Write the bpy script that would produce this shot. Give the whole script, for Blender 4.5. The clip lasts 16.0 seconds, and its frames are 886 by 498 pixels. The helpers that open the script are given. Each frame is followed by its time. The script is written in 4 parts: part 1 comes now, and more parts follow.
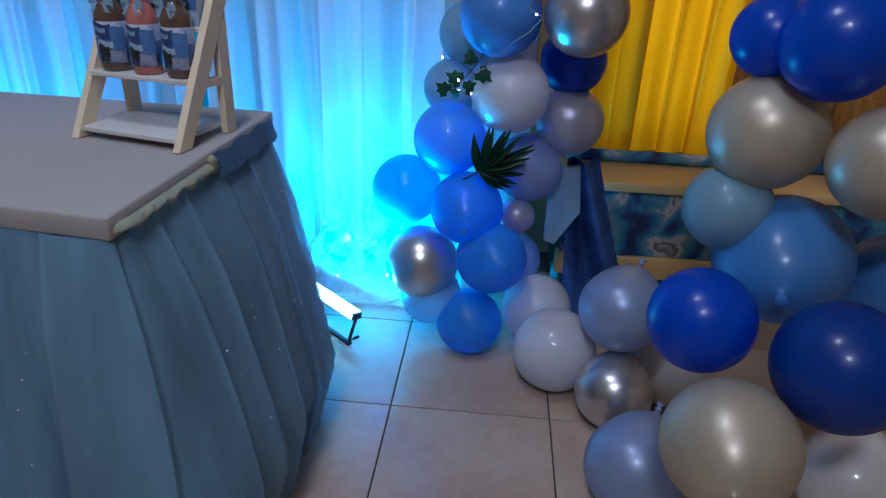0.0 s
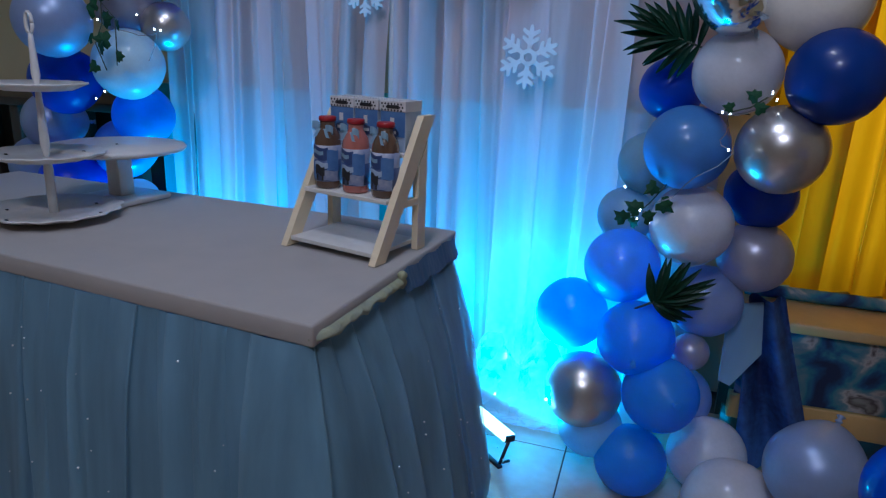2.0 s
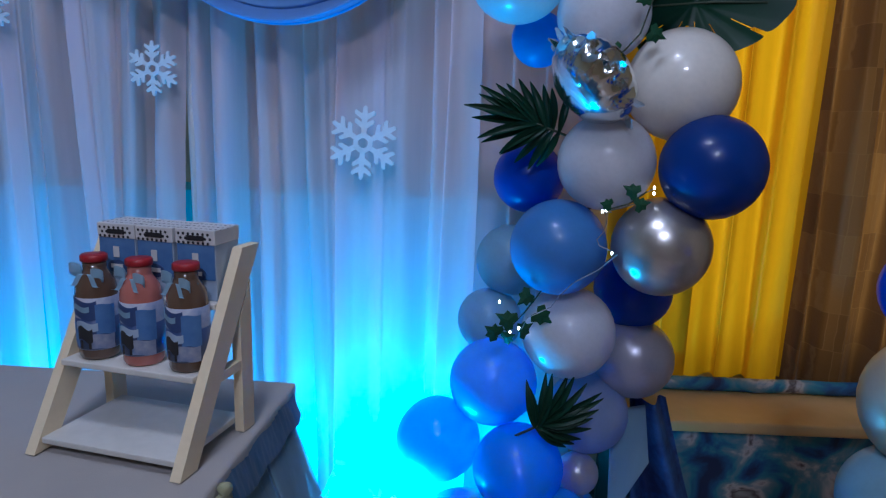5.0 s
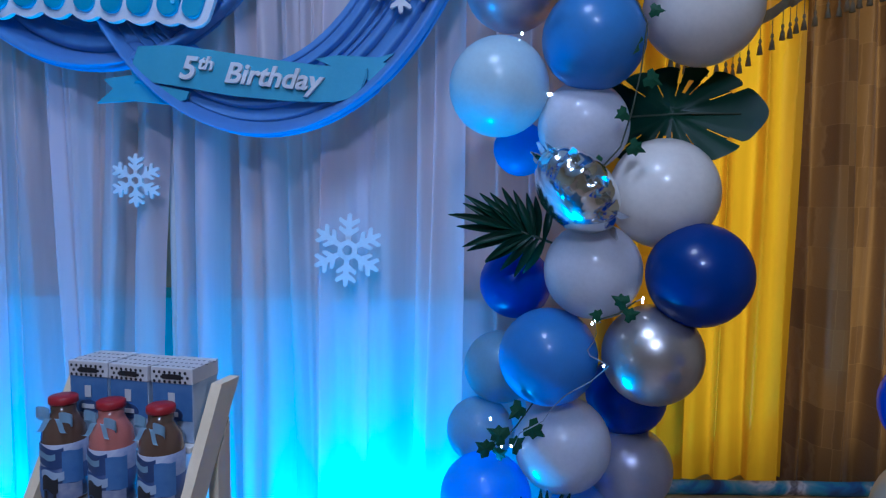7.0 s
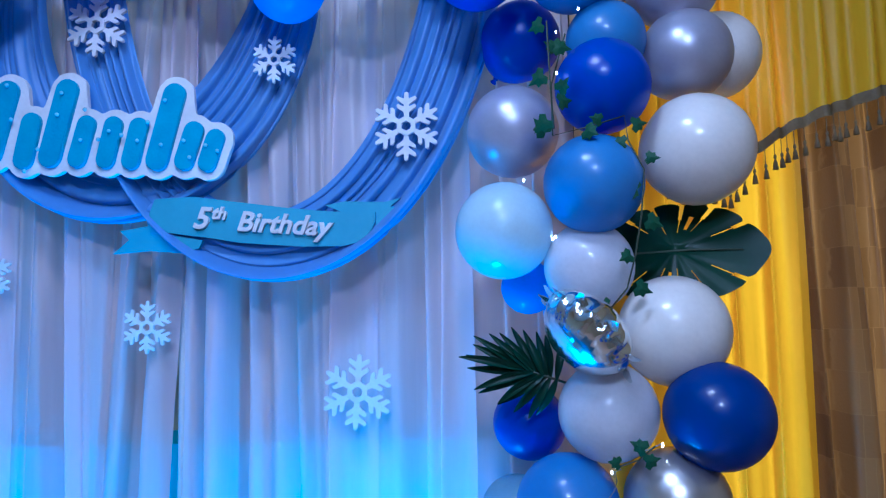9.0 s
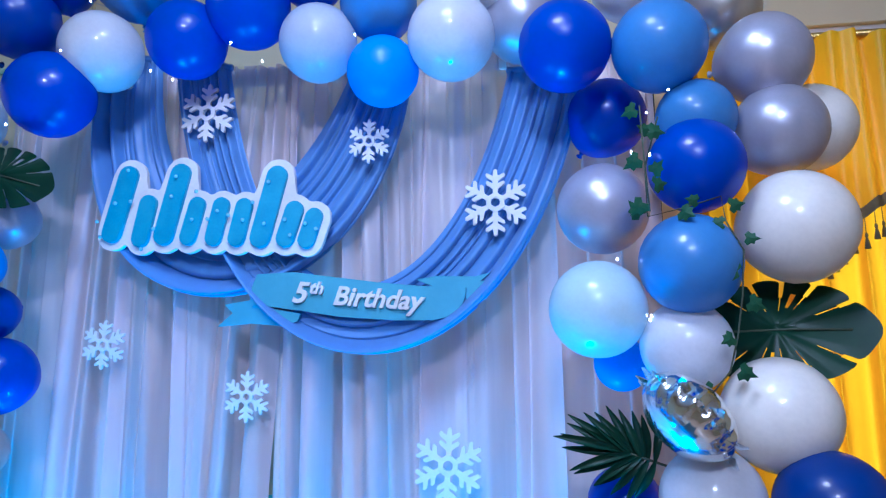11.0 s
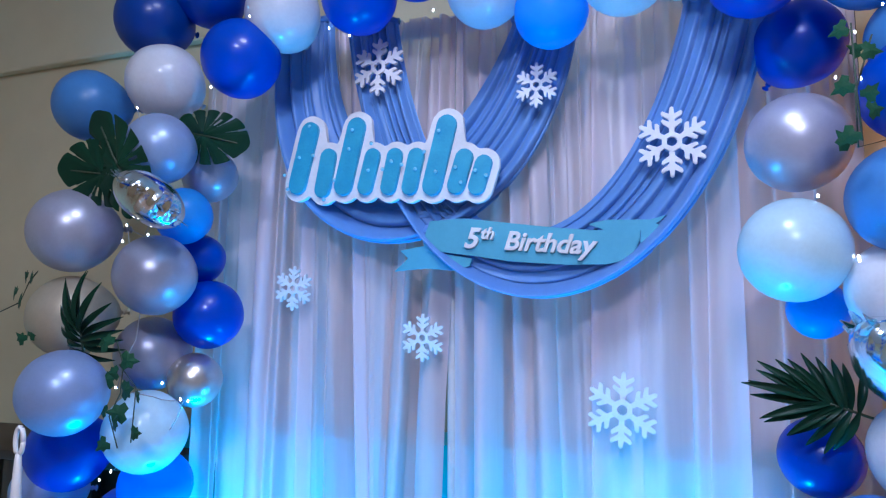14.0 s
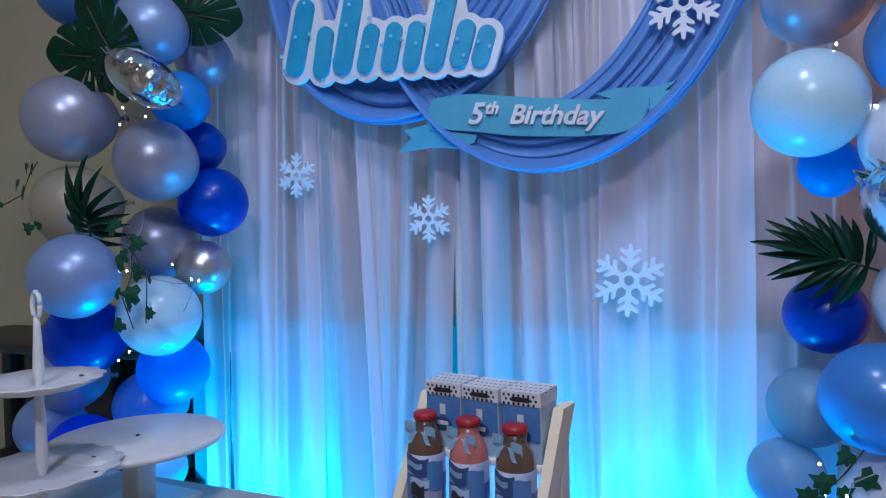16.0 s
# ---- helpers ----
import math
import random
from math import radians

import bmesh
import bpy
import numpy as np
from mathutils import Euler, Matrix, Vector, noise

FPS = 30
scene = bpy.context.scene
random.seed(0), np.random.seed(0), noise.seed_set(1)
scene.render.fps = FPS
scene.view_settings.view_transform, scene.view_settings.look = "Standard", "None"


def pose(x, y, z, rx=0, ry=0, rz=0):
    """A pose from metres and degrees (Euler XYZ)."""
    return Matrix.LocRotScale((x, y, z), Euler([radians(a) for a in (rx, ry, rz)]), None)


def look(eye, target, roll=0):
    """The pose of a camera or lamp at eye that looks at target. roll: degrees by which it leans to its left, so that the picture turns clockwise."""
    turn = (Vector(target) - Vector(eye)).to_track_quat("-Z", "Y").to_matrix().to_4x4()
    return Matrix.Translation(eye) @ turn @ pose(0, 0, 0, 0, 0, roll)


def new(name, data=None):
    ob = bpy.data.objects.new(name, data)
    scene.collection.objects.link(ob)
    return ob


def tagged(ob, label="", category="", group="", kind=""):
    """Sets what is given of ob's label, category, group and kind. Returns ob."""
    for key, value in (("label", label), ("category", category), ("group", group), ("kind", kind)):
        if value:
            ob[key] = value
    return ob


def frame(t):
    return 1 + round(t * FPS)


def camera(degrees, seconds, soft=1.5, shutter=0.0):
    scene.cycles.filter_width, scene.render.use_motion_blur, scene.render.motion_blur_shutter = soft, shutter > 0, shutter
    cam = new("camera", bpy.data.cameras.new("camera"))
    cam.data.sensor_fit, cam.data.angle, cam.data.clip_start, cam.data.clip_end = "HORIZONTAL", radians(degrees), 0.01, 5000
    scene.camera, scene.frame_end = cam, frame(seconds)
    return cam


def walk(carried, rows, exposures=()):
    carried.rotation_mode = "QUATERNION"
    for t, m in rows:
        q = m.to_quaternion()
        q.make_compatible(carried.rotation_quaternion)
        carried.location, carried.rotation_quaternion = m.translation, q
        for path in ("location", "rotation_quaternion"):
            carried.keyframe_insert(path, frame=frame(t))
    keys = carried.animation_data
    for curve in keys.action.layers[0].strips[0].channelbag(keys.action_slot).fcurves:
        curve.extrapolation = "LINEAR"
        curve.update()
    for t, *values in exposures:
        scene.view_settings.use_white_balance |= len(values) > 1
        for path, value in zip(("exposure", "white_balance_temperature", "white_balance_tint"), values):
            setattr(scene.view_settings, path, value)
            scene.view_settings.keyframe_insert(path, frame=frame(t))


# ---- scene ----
cam = camera(68.1, 16.0, soft=1.25)
PATH = [
    (0, (-0.035, 1.032, 1.085), (-0.167, 2.827, 0.213), 2.3),
    (0.5, (-0.065, 1.022, 1.088), (-0.372, 2.821, 0.27), 2.0),
    (1, (-0.087, 1.01, 1.093), (-0.547, 2.814, 0.362), 2.0),
    (1.5, (-0.103, 1.01, 1.098), (-0.67, 2.816, 0.45), 2.2),
    (2, (-0.107, 1.029, 1.102), (-0.685, 2.856, 0.53), 2.3),
    (2.5, (-0.103, 1.067, 1.108), (-0.635, 2.921, 0.579), 2.3),
    (3, (-0.121, 1.138, 1.102), (-0.568, 3.021, 0.6), 2.6),
    (3.5, (-0.148, 1.201, 1.108), (-0.469, 3.118, 0.637), 2.4),
    (4, (-0.178, 1.263, 1.121), (-0.398, 3.192, 0.641), 3.0),
    (4.2, (-0.191, 1.286, 1.127), (-0.372, 3.225, 0.671), 2.8),
    (6.3, (-0.238, 1.373, 1.19), (-0.244, 3.358, 0.94), 0.6),
    (6.5, (-0.237, 1.375, 1.186), (-0.244, 3.365, 0.985), 0.7),
    (7, (-0.231, 1.373, 1.214), (-0.256, 3.368, 1.072), 0.5),
    (7.5, (-0.231, 1.383, 1.227), (-0.266, 3.381, 1.156), 0.6),
    (8, (-0.228, 1.378, 1.243), (-0.272, 3.378, 1.254), 0.2),
    (8.5, (-0.233, 1.374, 1.263), (-0.27, 3.371, 1.375), -0.7),
    (9, (-0.231, 1.369, 1.279), (-0.28, 3.359, 1.471), -1.3),
    (9.2, (-0.23, 1.366, 1.282), (-0.291, 3.352, 1.511), -1.4),
    (11.5, (-0.295, 1.325, 1.341), (-0.622, 3.262, 1.715), -0.8),
    (12, (-0.304, 1.319, 1.334), (-0.714, 3.232, 1.751), -1.1),
    (12.5, (-0.323, 1.304, 1.346), (-0.773, 3.206, 1.768), -1.1),
    (13, (-0.323, 1.31, 1.335), (-0.85, 3.201, 1.718), -0.4),
    (13.5, (-0.334, 1.311, 1.327), (-0.926, 3.198, 1.62), -0.0),
    (14, (-0.353, 1.307, 1.308), (-1.013, 3.183, 1.52), 0.2),
    (14.5, (-0.364, 1.306, 1.289), (-1.068, 3.172, 1.445), -0.2),
    (15, (-0.372, 1.31, 1.26), (-1.08, 3.179, 1.336), -0.6),
    (15.5, (-0.37, 1.316, 1.239), (-1.065, 3.191, 1.249), -0.8),
    (16, (-0.368, 1.32, 1.218), (-1.04, 3.203, 1.173), -1.4),
]
walk(cam, [(t, look(eye, target, roll)) for t, eye, target, roll in PATH],
     [(0, 0.0, 6000, 6), (0.6, -0.15, 6000, 6), (2, -0.26, 6000, 6), (4, -0.22, 5900, 6), (7, -0.02, 5050, 6), (9, 0.50, 4600, 6), (11.5, 0.93, 5250, 8), (13, 0.95, 5500, 10), (14.5, 0.78, 5800, 9), (15.5, 0.70, 5800, 7), (16, 0.34, 5800, 6)])

# ---------------------------------------------------------------- light
world = bpy.data.worlds.new("room_world")
scene.world = world
world.use_nodes = True
world.node_tree.nodes["Background"].inputs[0].default_value = (0.30, 0.36, 0.5, 1)
world.node_tree.nodes["Background"].inputs[1].default_value = 0.02


def area(name, at, target, size_x, size_y, watts, colour, spread=180):
    data = bpy.data.lights.new(name, "AREA")
    data.shape, data.size, data.size_y = "RECTANGLE", size_x, size_y
    data.energy, data.color, data.spread = watts, colour, radians(spread)
    ob = new(name, data)
    ob.matrix_world = look(at, target)
    return ob


CYAN = (0.012, 0.43, 1.0)
area("ceiling_lamp_light", (-0.50, 1.62, 2.80), (-0.50, 1.85, 0.0), 0.36, 0.36, 13.0, (0.765, 0.785, 1.0))
area("ceiling_lamp_light", (-0.30, 0.05, 2.80), (-0.30, 1.5, 1.0), 0.36, 0.36, 40.0, (0.765, 0.785, 1.0))
area("floor_flood_light_beam", (-0.46, 2.71, 0.135), (-0.33, 2.91, 0.40), 0.20, 0.07, 20.5, CYAN, 170)
area("floor_flood_light_beam", (-1.44, 2.72, 0.135), (-1.64, 2.88, 0.56), 0.20, 0.07, 17.0, CYAN, 170)
area("window_daylight", (0.80, 3.62, 1.3), (0.80, 3.0, 1.25), 1.1, 1.7, 14.0, (1.0, 0.88, 0.60))

# ---------------------------------------------------------------- materials


def material(name, colour, rough=0.5, metal=0.0, second=None, scale=30.0, bump=0.0, bump_scale=120.0, coat=0.0,
             sheen=0.0, glow=0.0, glow_colour=None, spec=0.5, per_piece=0.0):
    """A principled surface whose colour drifts between two tones at two scales, with fine relief."""
    m = bpy.data.materials.new(name)
    m.use_nodes = True
    n, l = m.node_tree.nodes, m.node_tree.links
    p = n["Principled BSDF"]
    p.inputs["Roughness"].default_value, p.inputs["Metallic"].default_value = rough, metal
    p.inputs["Coat Weight"].default_value, p.inputs["Sheen Weight"].default_value = coat, sheen
    p.inputs["Coat Roughness"].default_value = 0.08
    p.inputs["Specular IOR Level"].default_value = spec
    co = n.new("ShaderNodeTexCoord")
    big, small, add = n.new("ShaderNodeTexNoise"), n.new("ShaderNodeTexNoise"), n.new("ShaderNodeMath")
    big.inputs["Scale"].default_value, small.inputs["Scale"].default_value = scale * 0.2, scale * 2
    small.inputs["Detail"].default_value = 4
    add.operation = "MULTIPLY_ADD"
    add.inputs[1].default_value = 0.4
    mix = n.new("ShaderNodeMix")
    mix.data_type = "RGBA"
    second = second or tuple(c * 0.82 for c in colour)
    mix.inputs["A"].default_value, mix.inputs["B"].default_value = (*colour, 1), (*second, 1)
    ramp = n.new("ShaderNodeMapRange")
    ramp.inputs["From Min"].default_value, ramp.inputs["From Max"].default_value = 0.5, 0.9
    for t in (big, small):
        l.new(co.outputs["Object"], t.inputs["Vector"])
    l.new(small.outputs["Fac"], add.inputs[0])
    l.new(big.outputs["Fac"], add.inputs[2])
    l.new(add.outputs[0], ramp.inputs["Value"])
    l.new(ramp.outputs["Result"], mix.inputs["Factor"])
    out = mix.outputs["Result"]
    if per_piece:
        info, hsv, rng = n.new("ShaderNodeObjectInfo"), n.new("ShaderNodeHueSaturation"), n.new("ShaderNodeMapRange")
        rng.inputs["To Min"].default_value, rng.inputs["To Max"].default_value = 1 - per_piece, 1 + per_piece
        l.new(info.outputs["Random"], rng.inputs["Value"])
        l.new(rng.outputs["Result"], hsv.inputs["Value"])
        l.new(out, hsv.inputs["Color"])
        out = hsv.outputs["Color"]
    l.new(out, p.inputs["Base Color"])
    if bump:
        t, b = n.new("ShaderNodeTexNoise"), n.new("ShaderNodeBump")
        t.inputs["Scale"].default_value, b.inputs["Strength"].default_value = bump_scale, bump
        b.inputs["Distance"].default_value = 0.004
        l.new(co.outputs["Object"], t.inputs["Vector"])
        l.new(t.outputs["Fac"], b.inputs["Height"])
        l.new(b.outputs["Normal"], p.inputs["Normal"])
    if glow:
        p.inputs["Emission Color"].default_value = (*(glow_colour or colour), 1)
        p.inputs["Emission Strength"].default_value = glow
    return m


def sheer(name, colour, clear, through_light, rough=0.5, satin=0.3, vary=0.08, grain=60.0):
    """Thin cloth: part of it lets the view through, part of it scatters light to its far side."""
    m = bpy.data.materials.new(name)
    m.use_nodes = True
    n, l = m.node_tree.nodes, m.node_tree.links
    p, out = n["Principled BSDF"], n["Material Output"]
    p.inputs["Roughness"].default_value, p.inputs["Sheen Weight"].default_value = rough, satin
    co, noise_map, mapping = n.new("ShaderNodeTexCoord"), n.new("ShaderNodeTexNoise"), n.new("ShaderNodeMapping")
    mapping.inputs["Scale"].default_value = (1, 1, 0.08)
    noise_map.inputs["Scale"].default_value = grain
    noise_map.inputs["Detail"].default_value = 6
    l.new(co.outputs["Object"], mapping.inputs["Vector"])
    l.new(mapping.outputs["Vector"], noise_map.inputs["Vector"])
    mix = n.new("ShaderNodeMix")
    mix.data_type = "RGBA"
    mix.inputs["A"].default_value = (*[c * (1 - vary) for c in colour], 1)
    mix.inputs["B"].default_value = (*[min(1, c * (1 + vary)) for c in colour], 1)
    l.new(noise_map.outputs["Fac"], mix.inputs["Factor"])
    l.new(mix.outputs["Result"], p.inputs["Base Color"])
    tl, tr = n.new("ShaderNodeBsdfTranslucent"), n.new("ShaderNodeBsdfTransparent")
    l.new(mix.outputs["Result"], tl.inputs["Color"])
    a, b = n.new("ShaderNodeMixShader"), n.new("ShaderNodeMixShader")
    a.inputs[0].default_value, b.inputs[0].default_value = through_light, clear
    l.new(p.outputs[0], a.inputs[1]), l.new(tl.outputs[0], a.inputs[2])
    l.new(a.outputs[0], b.inputs[1]), l.new(tr.outputs[0], b.inputs[2])
    l.new(b.outputs[0], out.inputs["Surface"])
    return m


def latex(name, colour, rough, metal=0.0, coat=0.4, passing=0.50):
    """Balloon skin: glossy outside, and light that falls on its far side shines through."""
    m = material(name, colour, rough, metal, tuple(c * 0.88 for c in colour), 6.0, coat=coat, per_piece=0.06)
    n, l = m.node_tree.nodes, m.node_tree.links
    p = n["Principled BSDF"]
    tl, mix = n.new("ShaderNodeBsdfTranslucent"), n.new("ShaderNodeMixShader")
    mix.inputs[0].default_value = passing * (1 - metal)
    l.new(p.inputs["Base Color"].links[0].from_socket, tl.inputs["Color"])
    l.new(p.outputs[0], mix.inputs[1]), l.new(tl.outputs[0], mix.inputs[2])
    l.new(mix.outputs[0], n["Material Output"].inputs["Surface"])
    return m


LATEX = {
    "royal": latex("royal_blue_latex", (0.004, 0.10, 0.66), 0.32),
    "navy": latex("deep_blue_latex", (0.008, 0.075, 0.42), 0.32),
    "blue": latex("azure_latex", (0.08, 0.48, 1.0), 0.36, passing=0.58),
    "sky": latex("sky_blue_latex", (0.10, 0.32, 0.70), 0.36, passing=0.38),
    # Paler base colour carries the flood light that shines through this balloon.
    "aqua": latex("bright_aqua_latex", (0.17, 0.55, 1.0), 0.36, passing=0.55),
    "ice": latex("pale_blue_latex", (0.36, 0.60, 0.72), 0.38),
    "white": latex("white_latex", (0.84, 0.83, 0.87), 0.28, passing=0.36),
    "cream": latex("cream_white_latex", (0.90, 0.84, 0.76), 0.28, passing=0.15),
    "pearlwhite": latex("pearl_white_latex", (0.72, 0.75, 0.84), 0.32, passing=0.45),
    "pearl": latex("pearl_blue_latex", (0.42, 0.52, 0.74), 0.36, 0.30, 0.2),
    "frost": latex("frosty_white_latex", (0.66, 0.86, 0.93), 0.30, passing=0.25),
    "silver": latex("silver_pearl_latex", (0.58, 0.57, 0.68), 0.34, 0.45, 0.2),
    "champagne": latex("champagne_pearl_latex", (0.68, 0.58, 0.42), 0.38, 0.35, 0.2),
    "chrome": latex("chrome_silver_latex", (0.66, 0.62, 0.60), 0.30, 0.85, 0.2),
}
WORDS = {
    "royal": "glossy royal blue latex balloon", "navy": "deep navy blue latex balloon", "blue": "bright azure blue latex balloon",
    "sky": "matte sky blue latex balloon", "aqua": "light azure latex balloon with the lamp's glow in its colour", "ice": "pale ice blue latex balloon", "white": "plain white latex balloon",
    "cream": "creamy white latex balloon", "pearlwhite": "pearly white latex balloon", "pearl": "pearly light blue latex balloon",
    "frost": "frosty bluish white latex balloon", "silver": "pearly silver grey latex balloon", "champagne": "champagne beige pearl latex balloon",
    "chrome": "shiny chrome silver latex balloon",
}
M_WALL = material("beige_wall_paint", (0.66, 0.56, 0.36), 0.8, second=(0.58, 0.49, 0.31), scale=4, bump=0.15)
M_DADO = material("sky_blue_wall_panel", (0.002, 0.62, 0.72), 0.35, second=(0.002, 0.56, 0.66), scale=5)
M_CEIL = material("ceiling_paint", (0.80, 0.77, 0.72), 0.9, scale=3)
M_TILE = material("cream_floor_tile", (0.56, 0.43, 0.32), 0.22, second=(0.46, 0.31, 0.22), scale=14, per_piece=0.04)
M_GROUT = material("dark_grout", (0.06, 0.055, 0.05), 0.9, scale=60)
M_SHEER = sheer("white_sheer_curtain", (0.95, 0.77, 0.80), 0.35, 0.22, rough=0.30, satin=0.1)
M_BLUE = sheer("blue_satin_swag", (0.15, 0.33, 0.70), 0.0, 0.22, rough=0.36, satin=0.3)
M_FOAM = material("white_foam", (0.80, 0.80, 0.82), 0.7, scale=50, bump=0.1)
M_CYAN = material("light_blue_foam", (0.10, 0.42, 0.58), 0.6, second=(0.08, 0.36, 0.52), scale=40, bump=0.1)
M_NAME = material("turquoise_glitter_foam", (0.03, 0.30, 0.48), 0.5, second=(0.05, 0.38, 0.55), scale=80, bump=0.2)
M_LED = material("cool_white_led", (0.9, 0.95, 1.0), 0.3, glow=14.0, glow_colour=(0.80, 0.88, 1.0))
M_LED_SOFT = material("board_led", (0.9, 0.95, 1.0), 0.3, glow=2.0, glow_colour=(0.80, 0.93, 1.0))
M_BEAD_OFF = material("clear_lamp_bead", (0.30, 0.62, 0.74), 0.15, coat=0.5)
M_WIRE = material("clear_led_wire", (0.35, 0.36, 0.38), 0.35, scale=50)
M_CLOTH = material("white_table_cloth", (0.40, 0.36, 0.33), 0.85, second=(0.34, 0.31, 0.29), scale=8, bump=0.12, bump_scale=700, sheen=0.3)
M_CLOTH_EDGE = material("yellowed_cloth_hem", (0.42, 0.40, 0.20), 0.85, second=(0.26, 0.30, 0.26), scale=25, bump=0.3)
# Strong vertical streaks put the gathers' light and dark bands into the colour.
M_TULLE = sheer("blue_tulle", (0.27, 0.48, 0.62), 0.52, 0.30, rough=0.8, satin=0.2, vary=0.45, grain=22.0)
M_TULLE_IN = sheer("blue_skirt_lining", (0.055, 0.15, 0.28), 0.0, 0.40, rough=0.85, satin=0.2, vary=0.35, grain=12.0)
M_WRAP = sheer("crumpled_plastic", (0.85, 0.87, 0.88), 0.45, 0.2, rough=0.08, satin=0.0)
M_BEAD = material("silver_sequin", (0.9, 0.92, 0.95), 0.25, 0.3)
M_CREAM = material("cream_painted_wood", (0.80, 0.66, 0.45), 0.5, second=(0.72, 0.58, 0.38), scale=30, bump=0.1)
M_SHELF = material("white_painted_board", (0.70, 0.66, 0.60), 0.45, scale=30)
M_PLASTIC = material("ivory_plastic", (0.72, 0.69, 0.66), 0.35, scale=20)
M_YELLOW = sheer("yellow_satin_curtain", (0.84, 0.49, 0.002), 0.0, 0.55, rough=0.5, satin=0.0)
# Lighter copy of the curtain's yellow: missing window backlight is put into the colour.
M_VALANCE = sheer("backlit_yellow_valance", (0.95, 0.62, 0.004), 0.0, 0.45, rough=0.45, satin=0.0)
M_FRINGE = material("olive_fringe", (0.22, 0.17, 0.08), 0.8, second=(0.14, 0.10, 0.05), scale=60, bump=0.4)
M_BRASS = material("brass_rod", (0.60, 0.40, 0.12), 0.3, 0.9)
M_LEAF = material("dark_green_leaf", (0.006, 0.030, 0.018), 0.34, second=(0.010, 0.045, 0.022), scale=30, spec=0.14)
M_IVY = material("ivy_leaf_green", (0.012, 0.065, 0.035), 0.5, second=(0.020, 0.08, 0.035), scale=60, spec=0.18)
M_STEM = material("vine_stem", (0.05, 0.07, 0.04), 0.6)
M_FOIL = material("silver_foil", (0.80, 0.83, 0.84), 0.14, 1.0, bump=0.1, bump_scale=25)
M_BLACK = material("black_plastic", (0.012, 0.012, 0.014), 0.4)
M_LAMPFACE = material("flood_lamp_glass", (0.7, 0.95, 1.0), 0.3, glow=9.0, glow_colour=(0.35, 0.85, 1.0))
M_DARKWOOD = material("dark_stained_wood", (0.03, 0.02, 0.016), 0.45, second=(0.05, 0.03, 0.02), scale=25, bump=0.15)
M_BENCH = material("varnished_tan_board", (0.72, 0.46, 0.19), 0.28, second=(0.60, 0.36, 0.13), scale=10)
M_RED = material("red_plastic_cap", (0.34, 0.012, 0.02), 0.4, coat=0.1)
M_DRINK = material("brown_milk_drink", (0.13, 0.075, 0.05), 0.18, coat=0.5, scale=10)
M_PINK = material("pink_milk_drink", (0.52, 0.17, 0.14), 0.18, coat=0.5, scale=10)
M_LABEL = material("navy_printed_label", (0.03, 0.06, 0.17), 0.4, second=(0.05, 0.08, 0.18), scale=90)
M_LABEL_W = material("pale_printed_label", (0.40, 0.40, 0.45), 0.45, second=(0.14, 0.18, 0.32), scale=70)
M_INK = material("black_print", (0.02, 0.02, 0.025), 0.5)
M_RIBBON = sheer("pale_blue_ribbon", (0.30, 0.48, 0.62), 0.1, 0.3)
M_CARTON = material("blue_white_carton", (0.46, 0.54, 0.64), 0.45, second=(0.20, 0.30, 0.48), scale=18)
M_CARTON_B = material("blue_printed_panel", (0.05, 0.14, 0.36), 0.45, second=(0.12, 0.24, 0.46), scale=40)
M_CARTON_W = material("white_carton_print", (0.70, 0.68, 0.68), 0.5)


def floral(name):
    """Blue, teal and grey painted blotches on cloth."""
    m = material(name, (0.05, 0.10, 0.16), 0.7, bump=0.2)
    n, l = m.node_tree.nodes, m.node_tree.links
    co, v, ramp = n.new("ShaderNodeTexCoord"), n.new("ShaderNodeTexNoise"), n.new("ShaderNodeValToRGB")
    v.inputs["Scale"].default_value, v.inputs["Detail"].default_value, v.inputs["Distortion"].default_value = 9, 4, 0.5
    e = ramp.color_ramp.elements
    e[0].position, e[0].color = 0.36, (0.014, 0.03, 0.09, 1)
    e[1].position, e[1].color = 0.72, (0.30, 0.30, 0.27, 1)
    for at, c in ((0.44, (0.02, 0.10, 0.24, 1)), (0.50, (0.04, 0.22, 0.30, 1)), (0.56, (0.16, 0.26, 0.30, 1)), (0.61, (0.50, 0.46, 0.44, 1)), (0.66, (0.10, 0.08, 0.08, 1))):
        k = e.new(at)
        k.color = c
    l.new(co.outputs["Object"], v.inputs["Vector"])
    l.new(v.outputs["Fac"], ramp.inputs["Fac"])
    l.new(ramp.outputs["Color"], n["Principled BSDF"].inputs["Base Color"])
    return m


